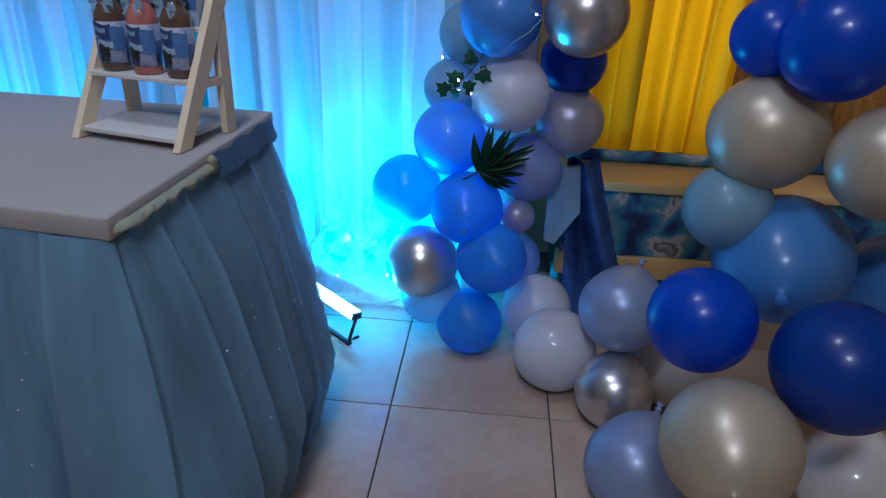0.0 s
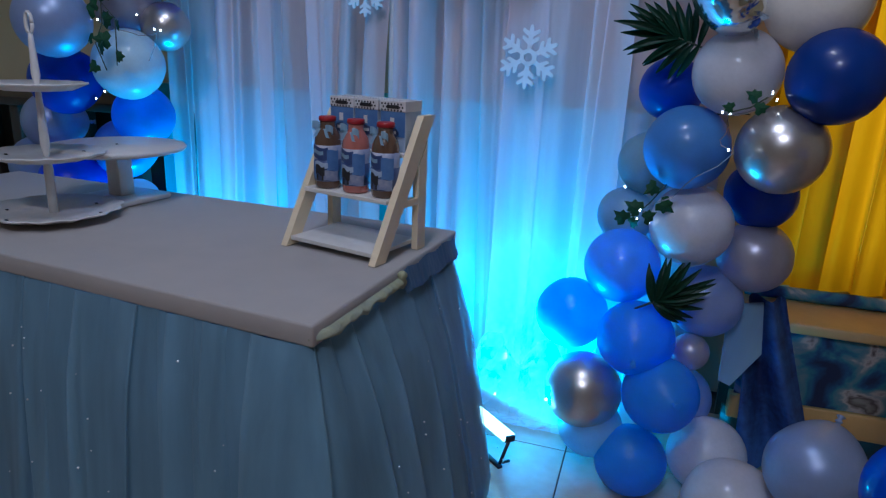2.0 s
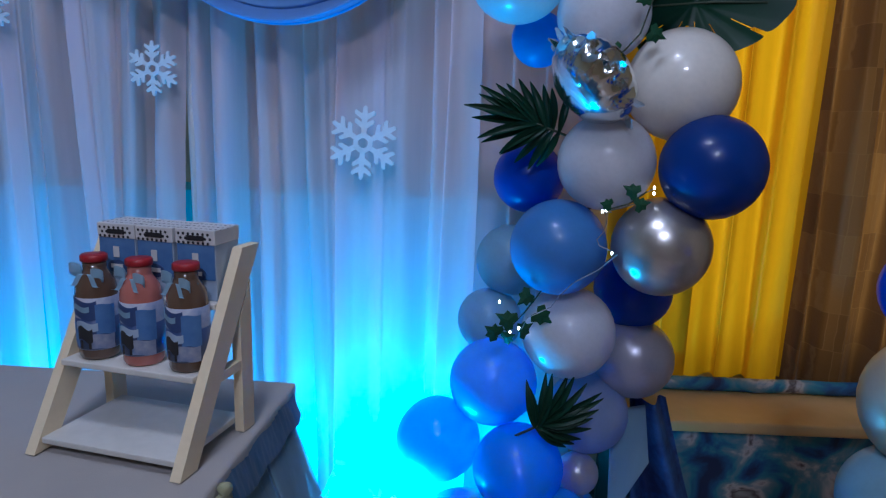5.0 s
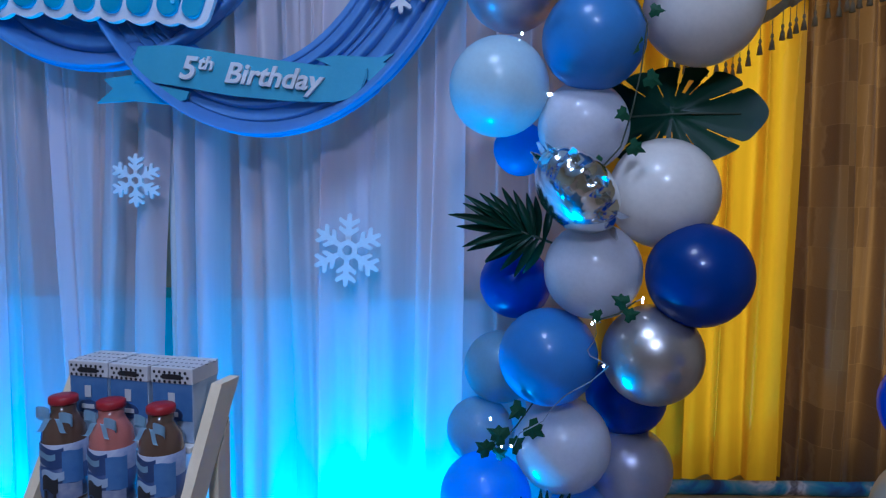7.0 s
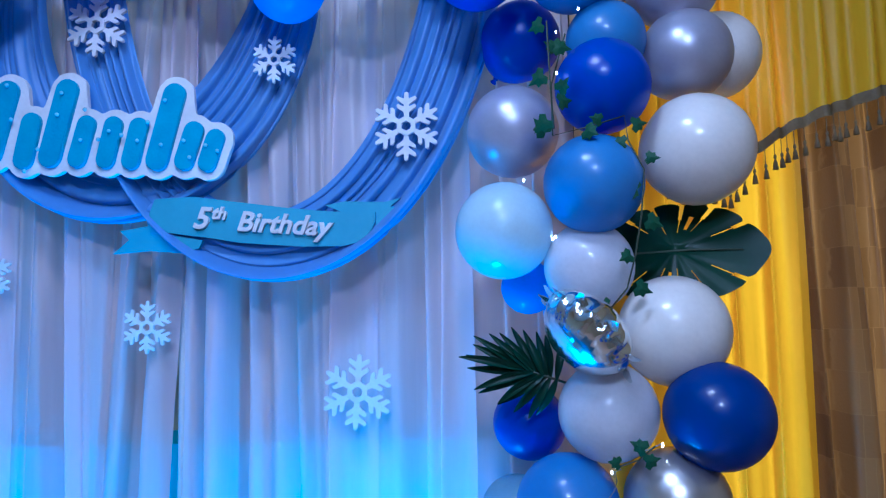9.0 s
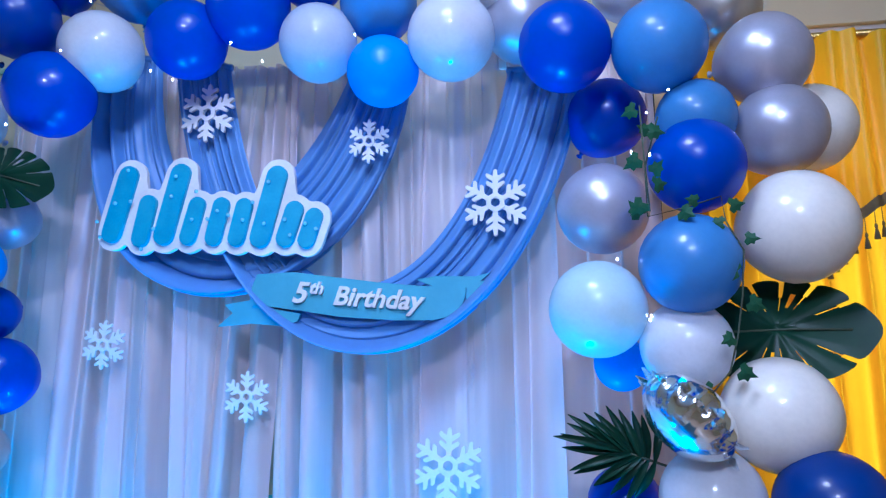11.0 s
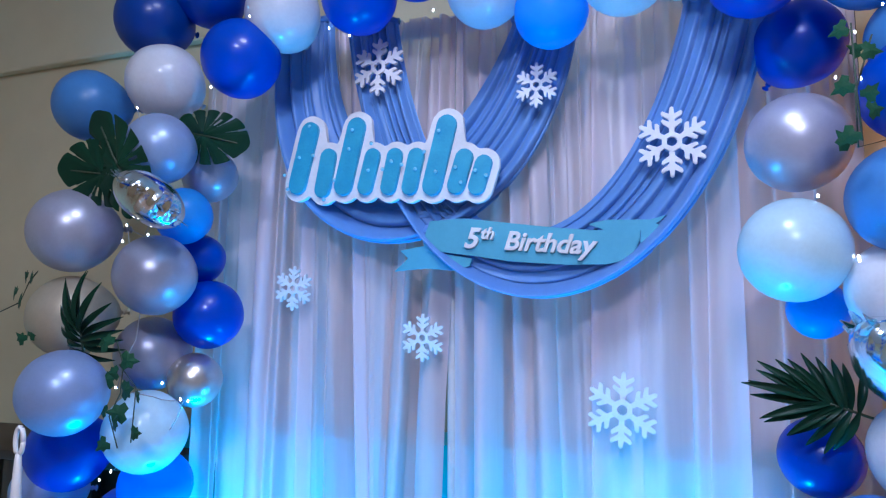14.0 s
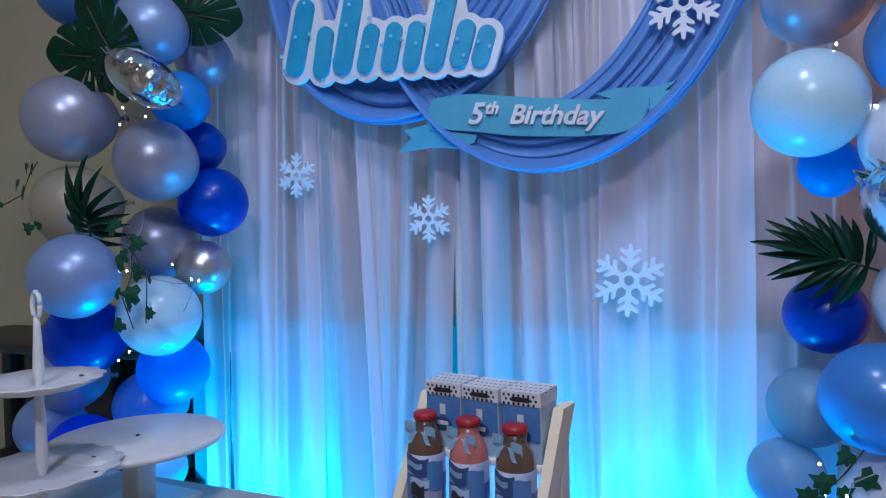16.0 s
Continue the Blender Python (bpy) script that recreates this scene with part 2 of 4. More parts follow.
def brocade_material():
    """Brown cloth woven in tall blocks, some darker, some with a tan thread, and thin lighter lines between, glints
    painted as colour.
    """
    m = material("brown_brocade", (0.10, 0.05, 0.02), 0.55, bump=0.3, sheen=0.3)
    n, l = m.node_tree.nodes, m.node_tree.links
    co, mp, br = n.new("ShaderNodeTexCoord"), n.new("ShaderNodeMapping"), n.new("ShaderNodeTexBrick")
    mp.inputs["Rotation"].default_value = (radians(90), 0, 0)
    mp.inputs["Scale"].default_value = (1, 1, 1)
    br.inputs["Scale"].default_value = 1.0
    br.inputs["Brick Width"].default_value, br.inputs["Row Height"].default_value = 0.034, 0.11
    br.inputs["Mortar Size"].default_value, br.inputs["Bias"].default_value = 0.0018, 0.25
    br.inputs["Mortar Smooth"].default_value = 1.0
    br.offset, br.offset_frequency, br.squash, br.squash_frequency = 0.37, 3, 0.62, 2
    br.inputs["Color1"].default_value, br.inputs["Color2"].default_value = (0.15, 0.070, 0.022, 1), (0.27, 0.140, 0.045, 1)
    br.inputs["Mortar"].default_value = (0.30, 0.165, 0.060, 1)
    l.new(co.outputs["Object"], mp.inputs["Vector"])
    wob, shift = n.new("ShaderNodeTexNoise"), n.new("ShaderNodeMix")
    wob.inputs["Scale"].default_value = 26
    shift.data_type, shift.blend_type = "RGBA", "LINEAR_LIGHT"
    shift.inputs["Factor"].default_value = 0.003
    l.new(mp.outputs["Vector"], wob.inputs["Vector"])
    l.new(mp.outputs["Vector"], shift.inputs["A"])
    l.new(wob.outputs["Color"], shift.inputs["B"])
    l.new(shift.outputs["Result"], br.inputs["Vector"])
    l.new(br.outputs["Color"], n["Principled BSDF"].inputs["Base Color"])
    tl, mix = n.new("ShaderNodeBsdfTranslucent"), n.new("ShaderNodeMixShader")
    mix.inputs[0].default_value = 0.55
    l.new(br.outputs["Color"], tl.inputs["Color"])
    l.new(n["Principled BSDF"].outputs[0], mix.inputs[1]), l.new(tl.outputs[0], mix.inputs[2])
    l.new(mix.outputs[0], n["Material Output"].inputs["Surface"])
    return m


M_BROCADE = brocade_material()
M_FLORAL = floral("blue_floral_cloth")
M_DRAPE = material("blue_marbled_cloth", (0.05, 0.18, 0.55), 0.6, second=(0.012, 0.03, 0.13), scale=26, bump=0.2)

# ---------------------------------------------------------------- mesh helpers


def mesh_of(name, bm, mat, smooth=True):
    me = bpy.data.meshes.new(name)
    bmesh.ops.recalc_face_normals(bm, faces=bm.faces)
    bm.to_mesh(me)
    bm.free()
    me.materials.append(mat)
    for f in me.polygons:
        f.use_smooth = smooth
    return me


def thing(name, at=None, label="", category="", group="", kind=""):
    ob = new(name)
    ob.matrix_world = at or Matrix()
    return tagged(ob, label, category, group, kind)


def part(name, bm, mat, parent, label="", smooth=True, at=None):
    ob = new(name, mesh_of(name, bm, mat, smooth))
    ob.parent = parent
    if at:
        ob.matrix_basis = at
    return tagged(ob, label)


def solid(name, bm, mat, label, category, group="", kind="", smooth=True, at=None):
    ob = new(name, mesh_of(name, bm, mat, smooth))
    if at:
        ob.matrix_world = at
    return tagged(ob, label, category, group, kind)


def box(x0, x1, y0, y1, z0, z1, bevel=0.0, bm=None):
    fresh = bm is None
    b = bmesh.new()
    bmesh.ops.create_cube(b, size=1, matrix=Matrix.LocRotScale(((x0 + x1) / 2, (y0 + y1) / 2, (z0 + z1) / 2), None, (x1 - x0, y1 - y0, z1 - z0)))
    if bevel:
        bmesh.ops.bevel(b, geom=b.edges[:], offset=bevel, segments=2, affect="EDGES", profile=0.5)
    if fresh:
        return b
    me = bpy.data.meshes.new("tmp")
    b.to_mesh(me)
    b.free()
    bm.from_mesh(me)
    bpy.data.meshes.remove(me)
    return bm


def lathe(profile, steps=32, ripple=0.0, waves=0):
    """A turned body from (radius, height) pairs."""
    bm = bmesh.new()
    rings = []
    for r, z in profile:
        ring = []
        for k in range(steps):
            a = 2 * math.pi * k / steps
            q = r * (1 + ripple * math.cos(waves * a) * min(1, r / 0.08))
            ring.append(bm.verts.new((q * math.cos(a), q * math.sin(a), z)))
        rings.append(ring)
    for a, b in zip(rings, rings[1:]):
        for k in range(steps):
            bm.faces.new((a[k], a[(k + 1) % steps], b[(k + 1) % steps], b[k]))
    bm.faces.new(rings[0][::-1])
    bm.faces.new(rings[-1])
    return bm


def sheet(fn, nu, nv):
    """A grid surface from fn(u, v) with u and v from 0 to 1."""
    bm = bmesh.new()
    g = [[bm.verts.new(fn(i / nu, j / nv)) for j in range(nv + 1)] for i in range(nu + 1)]
    for i in range(nu):
        for j in range(nv):
            bm.faces.new((g[i][j], g[i + 1][j], g[i + 1][j + 1], g[i][j + 1]))
    return bm


def slab(outline, depth, bm=None, bevel=0.0):
    """A flat board in the xz plane, its face at y = 0, depth metres thick towards +y."""
    bm = bm or bmesh.new()
    front = [bm.verts.new((x, 0, z)) for x, z in outline]
    back = [bm.verts.new((x, depth, z)) for x, z in outline]
    f = bm.faces.new(front)
    bm.faces.new(back[::-1])
    k = len(front)
    for i in range(k):
        bm.faces.new((front[i], back[i], back[(i + 1) % k], front[(i + 1) % k]))
    if bevel:
        bmesh.ops.bevel(bm, geom=f.edges[:], offset=bevel, segments=2, affect="EDGES")
    return bm


def tube(points, radius, sides=6, bm=None):
    bm = bm or bmesh.new()
    pts = [Vector(p) for p in points]
    rings = []
    for i, p in enumerate(pts):
        d = (pts[min(i + 1, len(pts) - 1)] - pts[max(i - 1, 0)]).normalized()
        a = d.orthogonal().normalized()
        b = d.cross(a)
        rings.append([bm.verts.new(p + radius * (math.cos(2 * math.pi * k / sides) * a + math.sin(2 * math.pi * k / sides) * b)) for k in range(sides)])
    for a, b in zip(rings, rings[1:]):
        for k in range(sides):
            bm.faces.new((a[k], a[(k + 1) % sides], b[(k + 1) % sides], b[k]))
    bm.faces.new(rings[0][::-1])
    bm.faces.new(rings[-1])
    return bm


def lettering(name, text, size, depth, mat, parent, at, shear=0.25):
    cu = bpy.data.curves.new(name, "FONT")
    cu.body, cu.size, cu.extrude, cu.shear, cu.bevel_depth, cu.offset = text, size, depth / 2, shear, 0.001, size * 0.012
    tmp = bpy.data.objects.new("tmp", cu)
    scene.collection.objects.link(tmp)
    me = bpy.data.meshes.new_from_object(tmp.evaluated_get(bpy.context.evaluated_depsgraph_get()))
    bpy.data.objects.remove(tmp)
    me.materials.clear()
    me.materials.append(mat)
    ob = new(name, me)
    ob.parent = parent
    ob.matrix_basis = at
    return ob


# ---------------------------------------------------------------- room
X0, X1, Y0, Y1, H = -3.4, 2.4, -1.6, 3.30, 2.90
solid("wall_west", box(X0 - 0.12, X0, Y0, Y1, 0, H), M_WALL, "beige painted side wall", "wall", kind="structure", smooth=False)
solid("wall_east", box(X1, X1 + 0.12, Y0, Y1, 0, H), M_WALL, "beige painted side wall", "wall", kind="structure", smooth=False)
solid("wall_south", box(X0 - 0.12, X1 + 0.12, Y0 - 0.12, Y0, 0, H), M_WALL, "beige painted rear wall", "wall", kind="structure", smooth=False)
bm = box(X0 - 0.12, 0.30, Y1, Y1 + 0.12, 0, H)
box(1.32, X1 + 0.12, Y1, Y1 + 0.12, 0, H, bm=bm)
box(0.30, 1.32, Y1, Y1 + 0.12, 0, 0.52, bm=bm)
box(0.30, 1.32, Y1, Y1 + 0.12, 2.33, H, bm=bm)
solid("wall_north", bm, M_WALL, "beige painted wall behind the party backdrop", "wall", kind="structure", smooth=False)
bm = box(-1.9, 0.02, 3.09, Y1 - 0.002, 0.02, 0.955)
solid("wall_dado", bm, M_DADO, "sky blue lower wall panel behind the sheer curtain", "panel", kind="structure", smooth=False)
solid("ceiling", box(X0 - 0.12, X1 + 0.12, Y0 - 0.12, Y1 + 0.12, H, H + 0.1), M_CEIL, "pale beige ceiling", "ceiling", kind="structure", smooth=False)
solid("ceiling_beam", box(X0, -1.75, Y1 - 0.045, Y1 - 0.001, 2.36, H - 0.002, 0.01), M_WALL, "beige plastered beam below the ceiling", "beam", kind="structure", smooth=False)
solid("cornice", box(X0, X1, Y1 - 0.055, Y1 - 0.002, 2.868, H - 0.002, 0.004), M_DARKWOOD, "dark wooden cornice below the ceiling", "cornice", kind="structure", smooth=False)
window = thing("window_1", None, "bright window behind the yellow curtain", "window", kind="structure")
bm = box(0.30, 1.32, Y1 + 0.02, Y1 + 0.08, 0.52, 0.57)
box(0.30, 1.32, Y1 + 0.02, Y1 + 0.08, 2.28, 2.33, bm=bm)
for x in (0.30, 0.785, 1.27):
    box(x, x + 0.05, Y1 + 0.02, Y1 + 0.08, 0.57, 2.28, bm=bm)
part("window_frame", bm, M_SHELF, window, smooth=False)

# ceiling lamp over the room, its light just below it
for at in ((-0.50, 1.62), (-0.30, 0.05)):
    lamp = thing("ceiling_lamp", pose(*at, H), "white square ceiling lamp", "lamp", "ceiling lamps")
    part("housing", box(-0.20, 0.20, -0.20, 0.20, -0.05, 0, 0.01), M_FOAM, lamp)
    part("diffuser", box(-0.18, 0.18, -0.18, 0.18, -0.07, -0.052, 0.004), M_LED_SOFT, lamp)




# ---------------------------------------------------------------- backdrop curtain
# each pleat: where it starts at the heading, where it ends at the floor, half width
PLEATS = [
    (-1.66, -1.70, 0.020), (-1.51, -1.56, 0.024), (-1.465, -1.50, 0.015), (-1.42, -1.445, 0.021), (-1.365, -1.37, 0.014),
    (-1.29, -1.26, 0.017), (-1.26, -1.18, 0.023), (-1.215, -1.10, 0.019), (-0.992, -1.17, 0.022), (-0.972, -1.07, 0.017),
    (-0.948, -0.985, 0.019), (-0.865, -0.885, 0.017), (-0.825, -0.845, 0.023), (-0.78, -0.795, 0.018), (-0.748, -0.725, 0.024),
    (-0.705, -0.675, 0.016), (-0.665, -0.60, 0.022), (-0.53, -0.55, 0.013), (-0.305, -0.335, 0.024), (-0.265, -0.272, 0.017),
    (-0.195, -0.225, 0.018), (-0.13, -0.10, 0.020), (-0.05, -0.03, 0.018),
]


def curtain_panel(xa, xb, y, top, bottom, seed):
    """One gathered width of sheer cloth: deep pleats that lap over themselves and fan out as they fall, flat cloth between
    them, and a tightly gathered heading that loosens downwards."""
    rng = random.Random(seed)
    mine = [(a, b, w, rng.choice((-1, 1)), rng.uniform(1.7, 2.5), rng.uniform(0.7, 1.25)) for a, b, w in PLEATS if xa + 0.01 < a < xb - 0.01]
    small, at = [], xa + 0.02
    while at < xb - 0.01:
        small.append((at, rng.uniform(0.007, 0.012), rng.choice((-1, 1)), rng.uniform(0.8, 2.0), rng.choice((0.12, 0.2, 0.3, 0.45))))
        at += rng.uniform(0.022, 0.048)
    knots = [xa - 0.2] + [m[0] for m in mine] + [xb + 0.2]
    leans = [0.0] + [m[1] - m[0] for m in mine] + [0.3 * (mine[-1][1] - mine[-1][0])]

    def fn(u, v):
        x0 = xa + (xb - xa) * u
        z = bottom + (top - bottom) * v
        fall = 1 - v
        x = x0 + float(np.interp(x0, knots, leans)) * fall
        d = 0.020 * math.sin(15 * x0 + seed + 0.7 * fall) + 0.010 * math.sin(37 * x0 + 2 * seed - 1.2 * fall) + 0.0015 * math.sin(160 * x0 + 4 * z)
        for a, b, w, way, lap, deep in mine:
            wide = 1.35 * w * (0.45 + 0.55 * min(1.0, 2 * fall)) * (1 + 0.12 * math.sin(3 * z + 40 * a))
            q = (x0 - a) / wide
            if abs(q) < 3.2:
                e = math.exp(-q * q)
                x -= lap * (0.75 + 0.35 * fall) * wide * q * e
                d += way * deep * wide * 2.1 * math.sin(1.5 * q) * math.exp(-0.6 * q * q)
        for a, w, way, lap, reach in small:
            q = (x0 - a) / w
            if abs(q) < 3 and fall < reach:
                k = (1 - fall / reach) ** 0.7
                x -= lap * k * w * q * math.exp(-q * q)
                d += way * k * w * 1.3 * math.sin(1.5 * q) * math.exp(-0.6 * q * q)
        return (x, y - d - 0.05 * max(0.0, fall - 0.86) ** 2 * 25, z)
    return sheet(fn, int((xb - xa) * 620), 30)


drop = thing("backdrop_curtain", None, "white sheer gathered curtain backdrop lit cyan from below", "curtain")
for xa, xb, y, seed in ((-1.74, -1.33, 2.990, 3), (-1.355, -0.908, 2.966, 19), (-0.894, -0.425, 2.972, 33), (-0.455, 0.06, 2.990, 52)):
    part("curtain_panel", curtain_panel(xa, xb, y, 2.16, 0.01, seed), M_SHEER, drop)
part("top_tape", box(-1.74, 0.14, 3.005, 3.02, 2.12, 2.17, 0.003), M_FOAM, drop)
# Upright added for the bright streak between the two middle widths.
part("stand_pole", tube([(-0.925, 3.016, 0.0), (-0.925, 3.016, 2.12)], 0.014, 12), M_PLASTIC, drop, "white upright added in place of the bright glint in the gap")
part("top_rod", tube([(-1.74, 3.03, 2.15), (0.16, 3.03, 2.15)], 0.012, 10), M_BRASS, drop, "thin metal backdrop rod")
for x in (-1.70, 0.06):
    part("stand_pole", tube([(x, 3.03, 0.0), (x, 3.03, 2.15)], 0.013, 10), M_BLACK, drop, "thin dark backdrop pole")


def bezier(p, t):
    a, b, c, d = p
    s = 1 - t
    return Vector(a) * s ** 3 + Vector(b) * 3 * s * s * t + Vector(c) * 3 * s * t * t + Vector(d) * t ** 3


def swag(outer, inner, y, seed, name_label):
    """Cloth hung between two points: pleats run along it, its lower edge turned forward."""
    o = [(p[0], 0, p[1]) for p in outer]
    i = [(p[0], 0, p[1]) for p in inner]

    rng = random.Random(round(seed * 10))
    widths = [rng.uniform(0.45, 1.9) for _ in range(6)]
    edges = [0.0]
    for w in widths:
        edges.append(edges[-1] + w * 0.80 / sum(widths))
    edges.append(1.001)
    drift = [rng.uniform(-0.075, 0.075) for _ in edges]
    phase = [rng.uniform(0, 6) for _ in edges]

    def fn(u, v):
        p = bezier(i, u).lerp(bezier(o, u), v)
        belly = math.sin(math.pi * u)
        cuts = [e if k in (0, len(edges) - 1) else e + drift[k] * math.sin(3.1 * u + phase[k]) * (0.4 + belly) for k, e in enumerate(edges)]
        k = max(n for n in range(len(cuts) - 1) if v >= cuts[n] or n == 0)
        t = max(0.0, min(1.0, (v - cuts[k]) / max(0.02, cuts[k + 1] - cuts[k])))
        last = k == len(cuts) - 2
        wide = (cuts[k + 1] - cuts[k]) * 0.20
        crest = math.sin(math.pi * t ** (1.5 if not last else 1.15)) ** 0.75
        ripple = 0.009 * noise.noise(Vector((13 * v, 2.2 * u, seed))) * (1.25 - belly)
        d = -(wide * (0.50 + 0.25 * math.sin(phase[k] + 2 * u)) * crest + ripple) - 0.030 * belly * v
        if last:
            d -= 0.036 * belly * crest
        return (p.x + 0.004 * math.sin(9 * v + 6 * u + seed) * belly, y + d, p.z - (0.016 if last else 0.006) * crest * belly)
    ob = thing("fabric_swag", None, name_label, "drapery", "blue swags on the backdrop")
    part("cloth", sheet(fn, 72, 110), M_BLUE, ob)
    part("rolled_hem", tube([fn(k / 48, 1.0) for k in range(49)], 0.006, 8), M_BLUE, ob)
    for u in (0.0, 1.0):
        part("gathered_end", tube([Vector(fn(u, k / 12)) + Vector((0, 0.004, 0.006)) for k in range(13)], 0.010, 8), M_BLUE, ob)
    return ob


swag([(-1.425, 2.189), (-1.552, 1.348), (-0.691, 1.287), (-0.570, 2.026)],
     [(-1.257, 2.168), (-1.258, 1.617), (-0.928, 1.600), (-0.728, 2.085)], 2.925, 0.4, "blue satin swag gathered at both ends, hung on the backdrop")
swag([(-1.198, 2.139), (-1.062, 1.128), (-0.307, 1.126), (-0.128, 2.014)],
     [(-1.046, 2.120), (-0.945, 1.339), (-0.479, 1.331), (-0.308, 2.060)], 2.90, 2.1, "wide blue satin swag crossing over the other swag")

# ---------------------------------------------------------------- snowflakes
def snowflake(x, y, z, r, turn, lean):
    """Six branched arms round a pierced centre, cut from foam board."""
    ob = thing("snowflake", pose(x, y, z, lean, 0, 0), "white foam snowflake cutout pinned to the backdrop", "snowflake", "snowflakes on the backdrop")
    half = [(0.13, 0.065), (0.40, 0.065), (0.53, 0.255), (0.60, 0.275), (0.65, 0.235), (0.54, 0.065), (0.63, 0.065), (0.76, 0.265), (0.83, 0.285), (0.88, 0.245), (0.77, 0.065), (0.96, 0.055), (1.0, 0.0)]
    outline = half + [(a, -b) for a, b in half[-2::-1]]
    arm = mesh_of("arm", slab([(-b * r, a * r) for a, b in outline], 0.008, bevel=0.001), M_FOAM, False)
    for k in range(6):
        a = new("arm", arm)
        a.parent = ob
        a.matrix_basis = pose(0, 0.0002 * k, 0, 0, 60 * k + turn, 0)
    bm = bmesh.new()
    rings = [[bm.verts.new((q * r * math.cos(radians(60 * k + 30)), d, q * r * math.sin(radians(60 * k + 30)))) for k in range(6)] for q, d in ((0.15, 0), (0.30, 0), (0.30, 0.0075), (0.15, 0.0075))]
    for a, b in zip(rings, rings[1:] + rings[:1]):
        for k in range(6):
            bm.faces.new((a[k], a[(k + 1) % 6], b[(k + 1) % 6], b[k]))
    part("centre", bm, M_FOAM, ob, smooth=False, at=pose(0, -0.0015, 0, 0, turn, 0))
    return ob


snowflake(-1.082, 2.850, 1.980, 0.079, 3, 0)
snowflake(-0.655, 2.850, 1.880, 0.057, 2, 2)
snowflake(-0.346, 2.848, 1.710, 0.083, 1, -2)
snowflake(-1.363, 2.906, 1.392, 0.063, 5, 3)
snowflake(-0.972, 2.906, 1.259, 0.063, 2, 3)
snowflake(-0.474, 2.900, 1.100, 0.0875, 4, 0)

# ---------------------------------------------------------------- ribbon banner and name board
banner = thing("ribbon_banner", pose(-0.670, 2.845, 1.487), "light blue ribbon-shaped birthday banner with white lettering", "banner")
part("ribbon", slab([(-0.261, 0.067), (-0.172, 0.070), (-0.055, 0.053), (0.056, 0.037), (0.138, 0.028), (0.250, 0.023), (0.249, 0.003), (0.230, -0.044), (0.174, -0.053), (0.081, -0.052), (-0.057, -0.040), (-0.142, -0.025), (-0.231, -0.012), (-0.272, -0.013), (-0.279, 0.018)], 0.012, bevel=0.003), M_CYAN, banner, smooth=False)
part("tail", slab([(-0.358, -0.058), (-0.321, -0.026), (-0.342, -0.005), (-0.270, 0.006), (-0.266, -0.012), (-0.216, -0.018), (-0.150, -0.031), (-0.157, -0.049), (-0.201, -0.059), (-0.275, -0.052)], 0.010), M_CYAN, banner, smooth=False, at=pose(0, 0.006, 0))
part("tail", slab([(0.132, 0.044), (0.179, 0.052), (0.271, 0.048), (0.308, 0.057), (0.283, 0.037), (0.324, 0.035), (0.254, -0.019), (0.246, -0.029), (0.251, 0.020), (0.178, 0.024)], 0.010), M_CYAN, banner, smooth=False, at=pose(0, 0.013, 0))
for words, size, x, z in (("5", 0.070, -0.169, -0.003), ("th", 0.040, -0.126, 0.017), ("Birthday", 0.0625, -0.068, -0.011)):
    lettering("lettering", words, size, 0.008, M_FOAM, banner, pose(x, -0.004, z, 90, 5.0, 0))
name_board = thing("name_board", pose(-1.051, 2.83, 1.700), "white foam board with plain turquoise strokes and small lamps", "name board")
BARS = [((-0.254, -0.033), (-0.219, 0.112), 0.0263), ((-0.177, -0.050), (-0.161, 0.037), 0.0232), ((-0.115, -0.044), (-0.079, 0.111), 0.0263), ((-0.051, -0.051), (-0.031, 0.028), 0.0217), ((0.015, -0.055), (0.032, 0.024), 0.0217), ((0.074, -0.059), (0.091, 0.019), 0.0217), ((0.135, -0.059), (0.173, 0.093), 0.0263), ((0.198, -0.063), (0.219, 0.005), 0.0232), ((0.251, -0.069), (0.269, -0.013), 0.0217)]


def stroke(a, b, w):
    """A rounded bar."""
    a, b = Vector(a), Vector(b)
    d = (b - a).normalized()
    s = Vector((-d.y, d.x))
    turns = [-math.pi / 2 + math.pi * k / 8 for k in range(9)]
    out = [b + w * (math.cos(t) * d + math.sin(t) * s) for t in turns] + [a - w * (math.cos(t) * d + math.sin(t) * s) for t in turns]
    return slab([(p.x, p.y) for p in out], 0.012, bevel=0.002)


def board_outline(grow):
    """The bumpy outline that runs round all the bars."""
    def reach(x, up):
        best = None
        for a, b, w in BARS:
            for k in range(21):
                p = Vector(a).lerp(Vector(b), k / 20)
                h = (w + grow) ** 2 - (x - p.x) ** 2
                if h >= 0:
                    z = p.y + up * math.sqrt(h)
                    best = z if best is None or up * z > up * best else best
        return best
    xs = [min(a[0] - w, b[0] - w) for a, b, w in BARS], [max(a[0] + w, b[0] + w) for a, b, w in BARS]
    x0, x1 = min(xs[0]) - grow * 0.9, max(xs[1]) + grow * 0.9
    line = [x0 + (x1 - x0) * k / 110 for k in range(111)]
    top = [(x, reach(x, 1)) for x in line]
    low = [(x, reach(x, -1)) for x in reversed(line)]
    return [p for p in top + low if p[1] is not None]


part("board", slab(board_outline(0.018), 0.014, bevel=0.002), M_FOAM, name_board, smooth=False)
for a, b, w in BARS:
    part("stroke", stroke(a, b, w), M_NAME, name_board, smooth=False, at=pose(0, -0.011, 0))
bead = mesh_of("lamp_bead", lathe([(0.0052, 0.0), (0.0048, 0.003), (0.0028, 0.005), (0.0006, 0.0056)], 10), M_BEAD_OFF)


def bead_at(x, z):
    ob = new("lamp_bead", bead)
    ob.parent = name_board
    ob.matrix_basis = pose(x, -0.0143, z, 90)


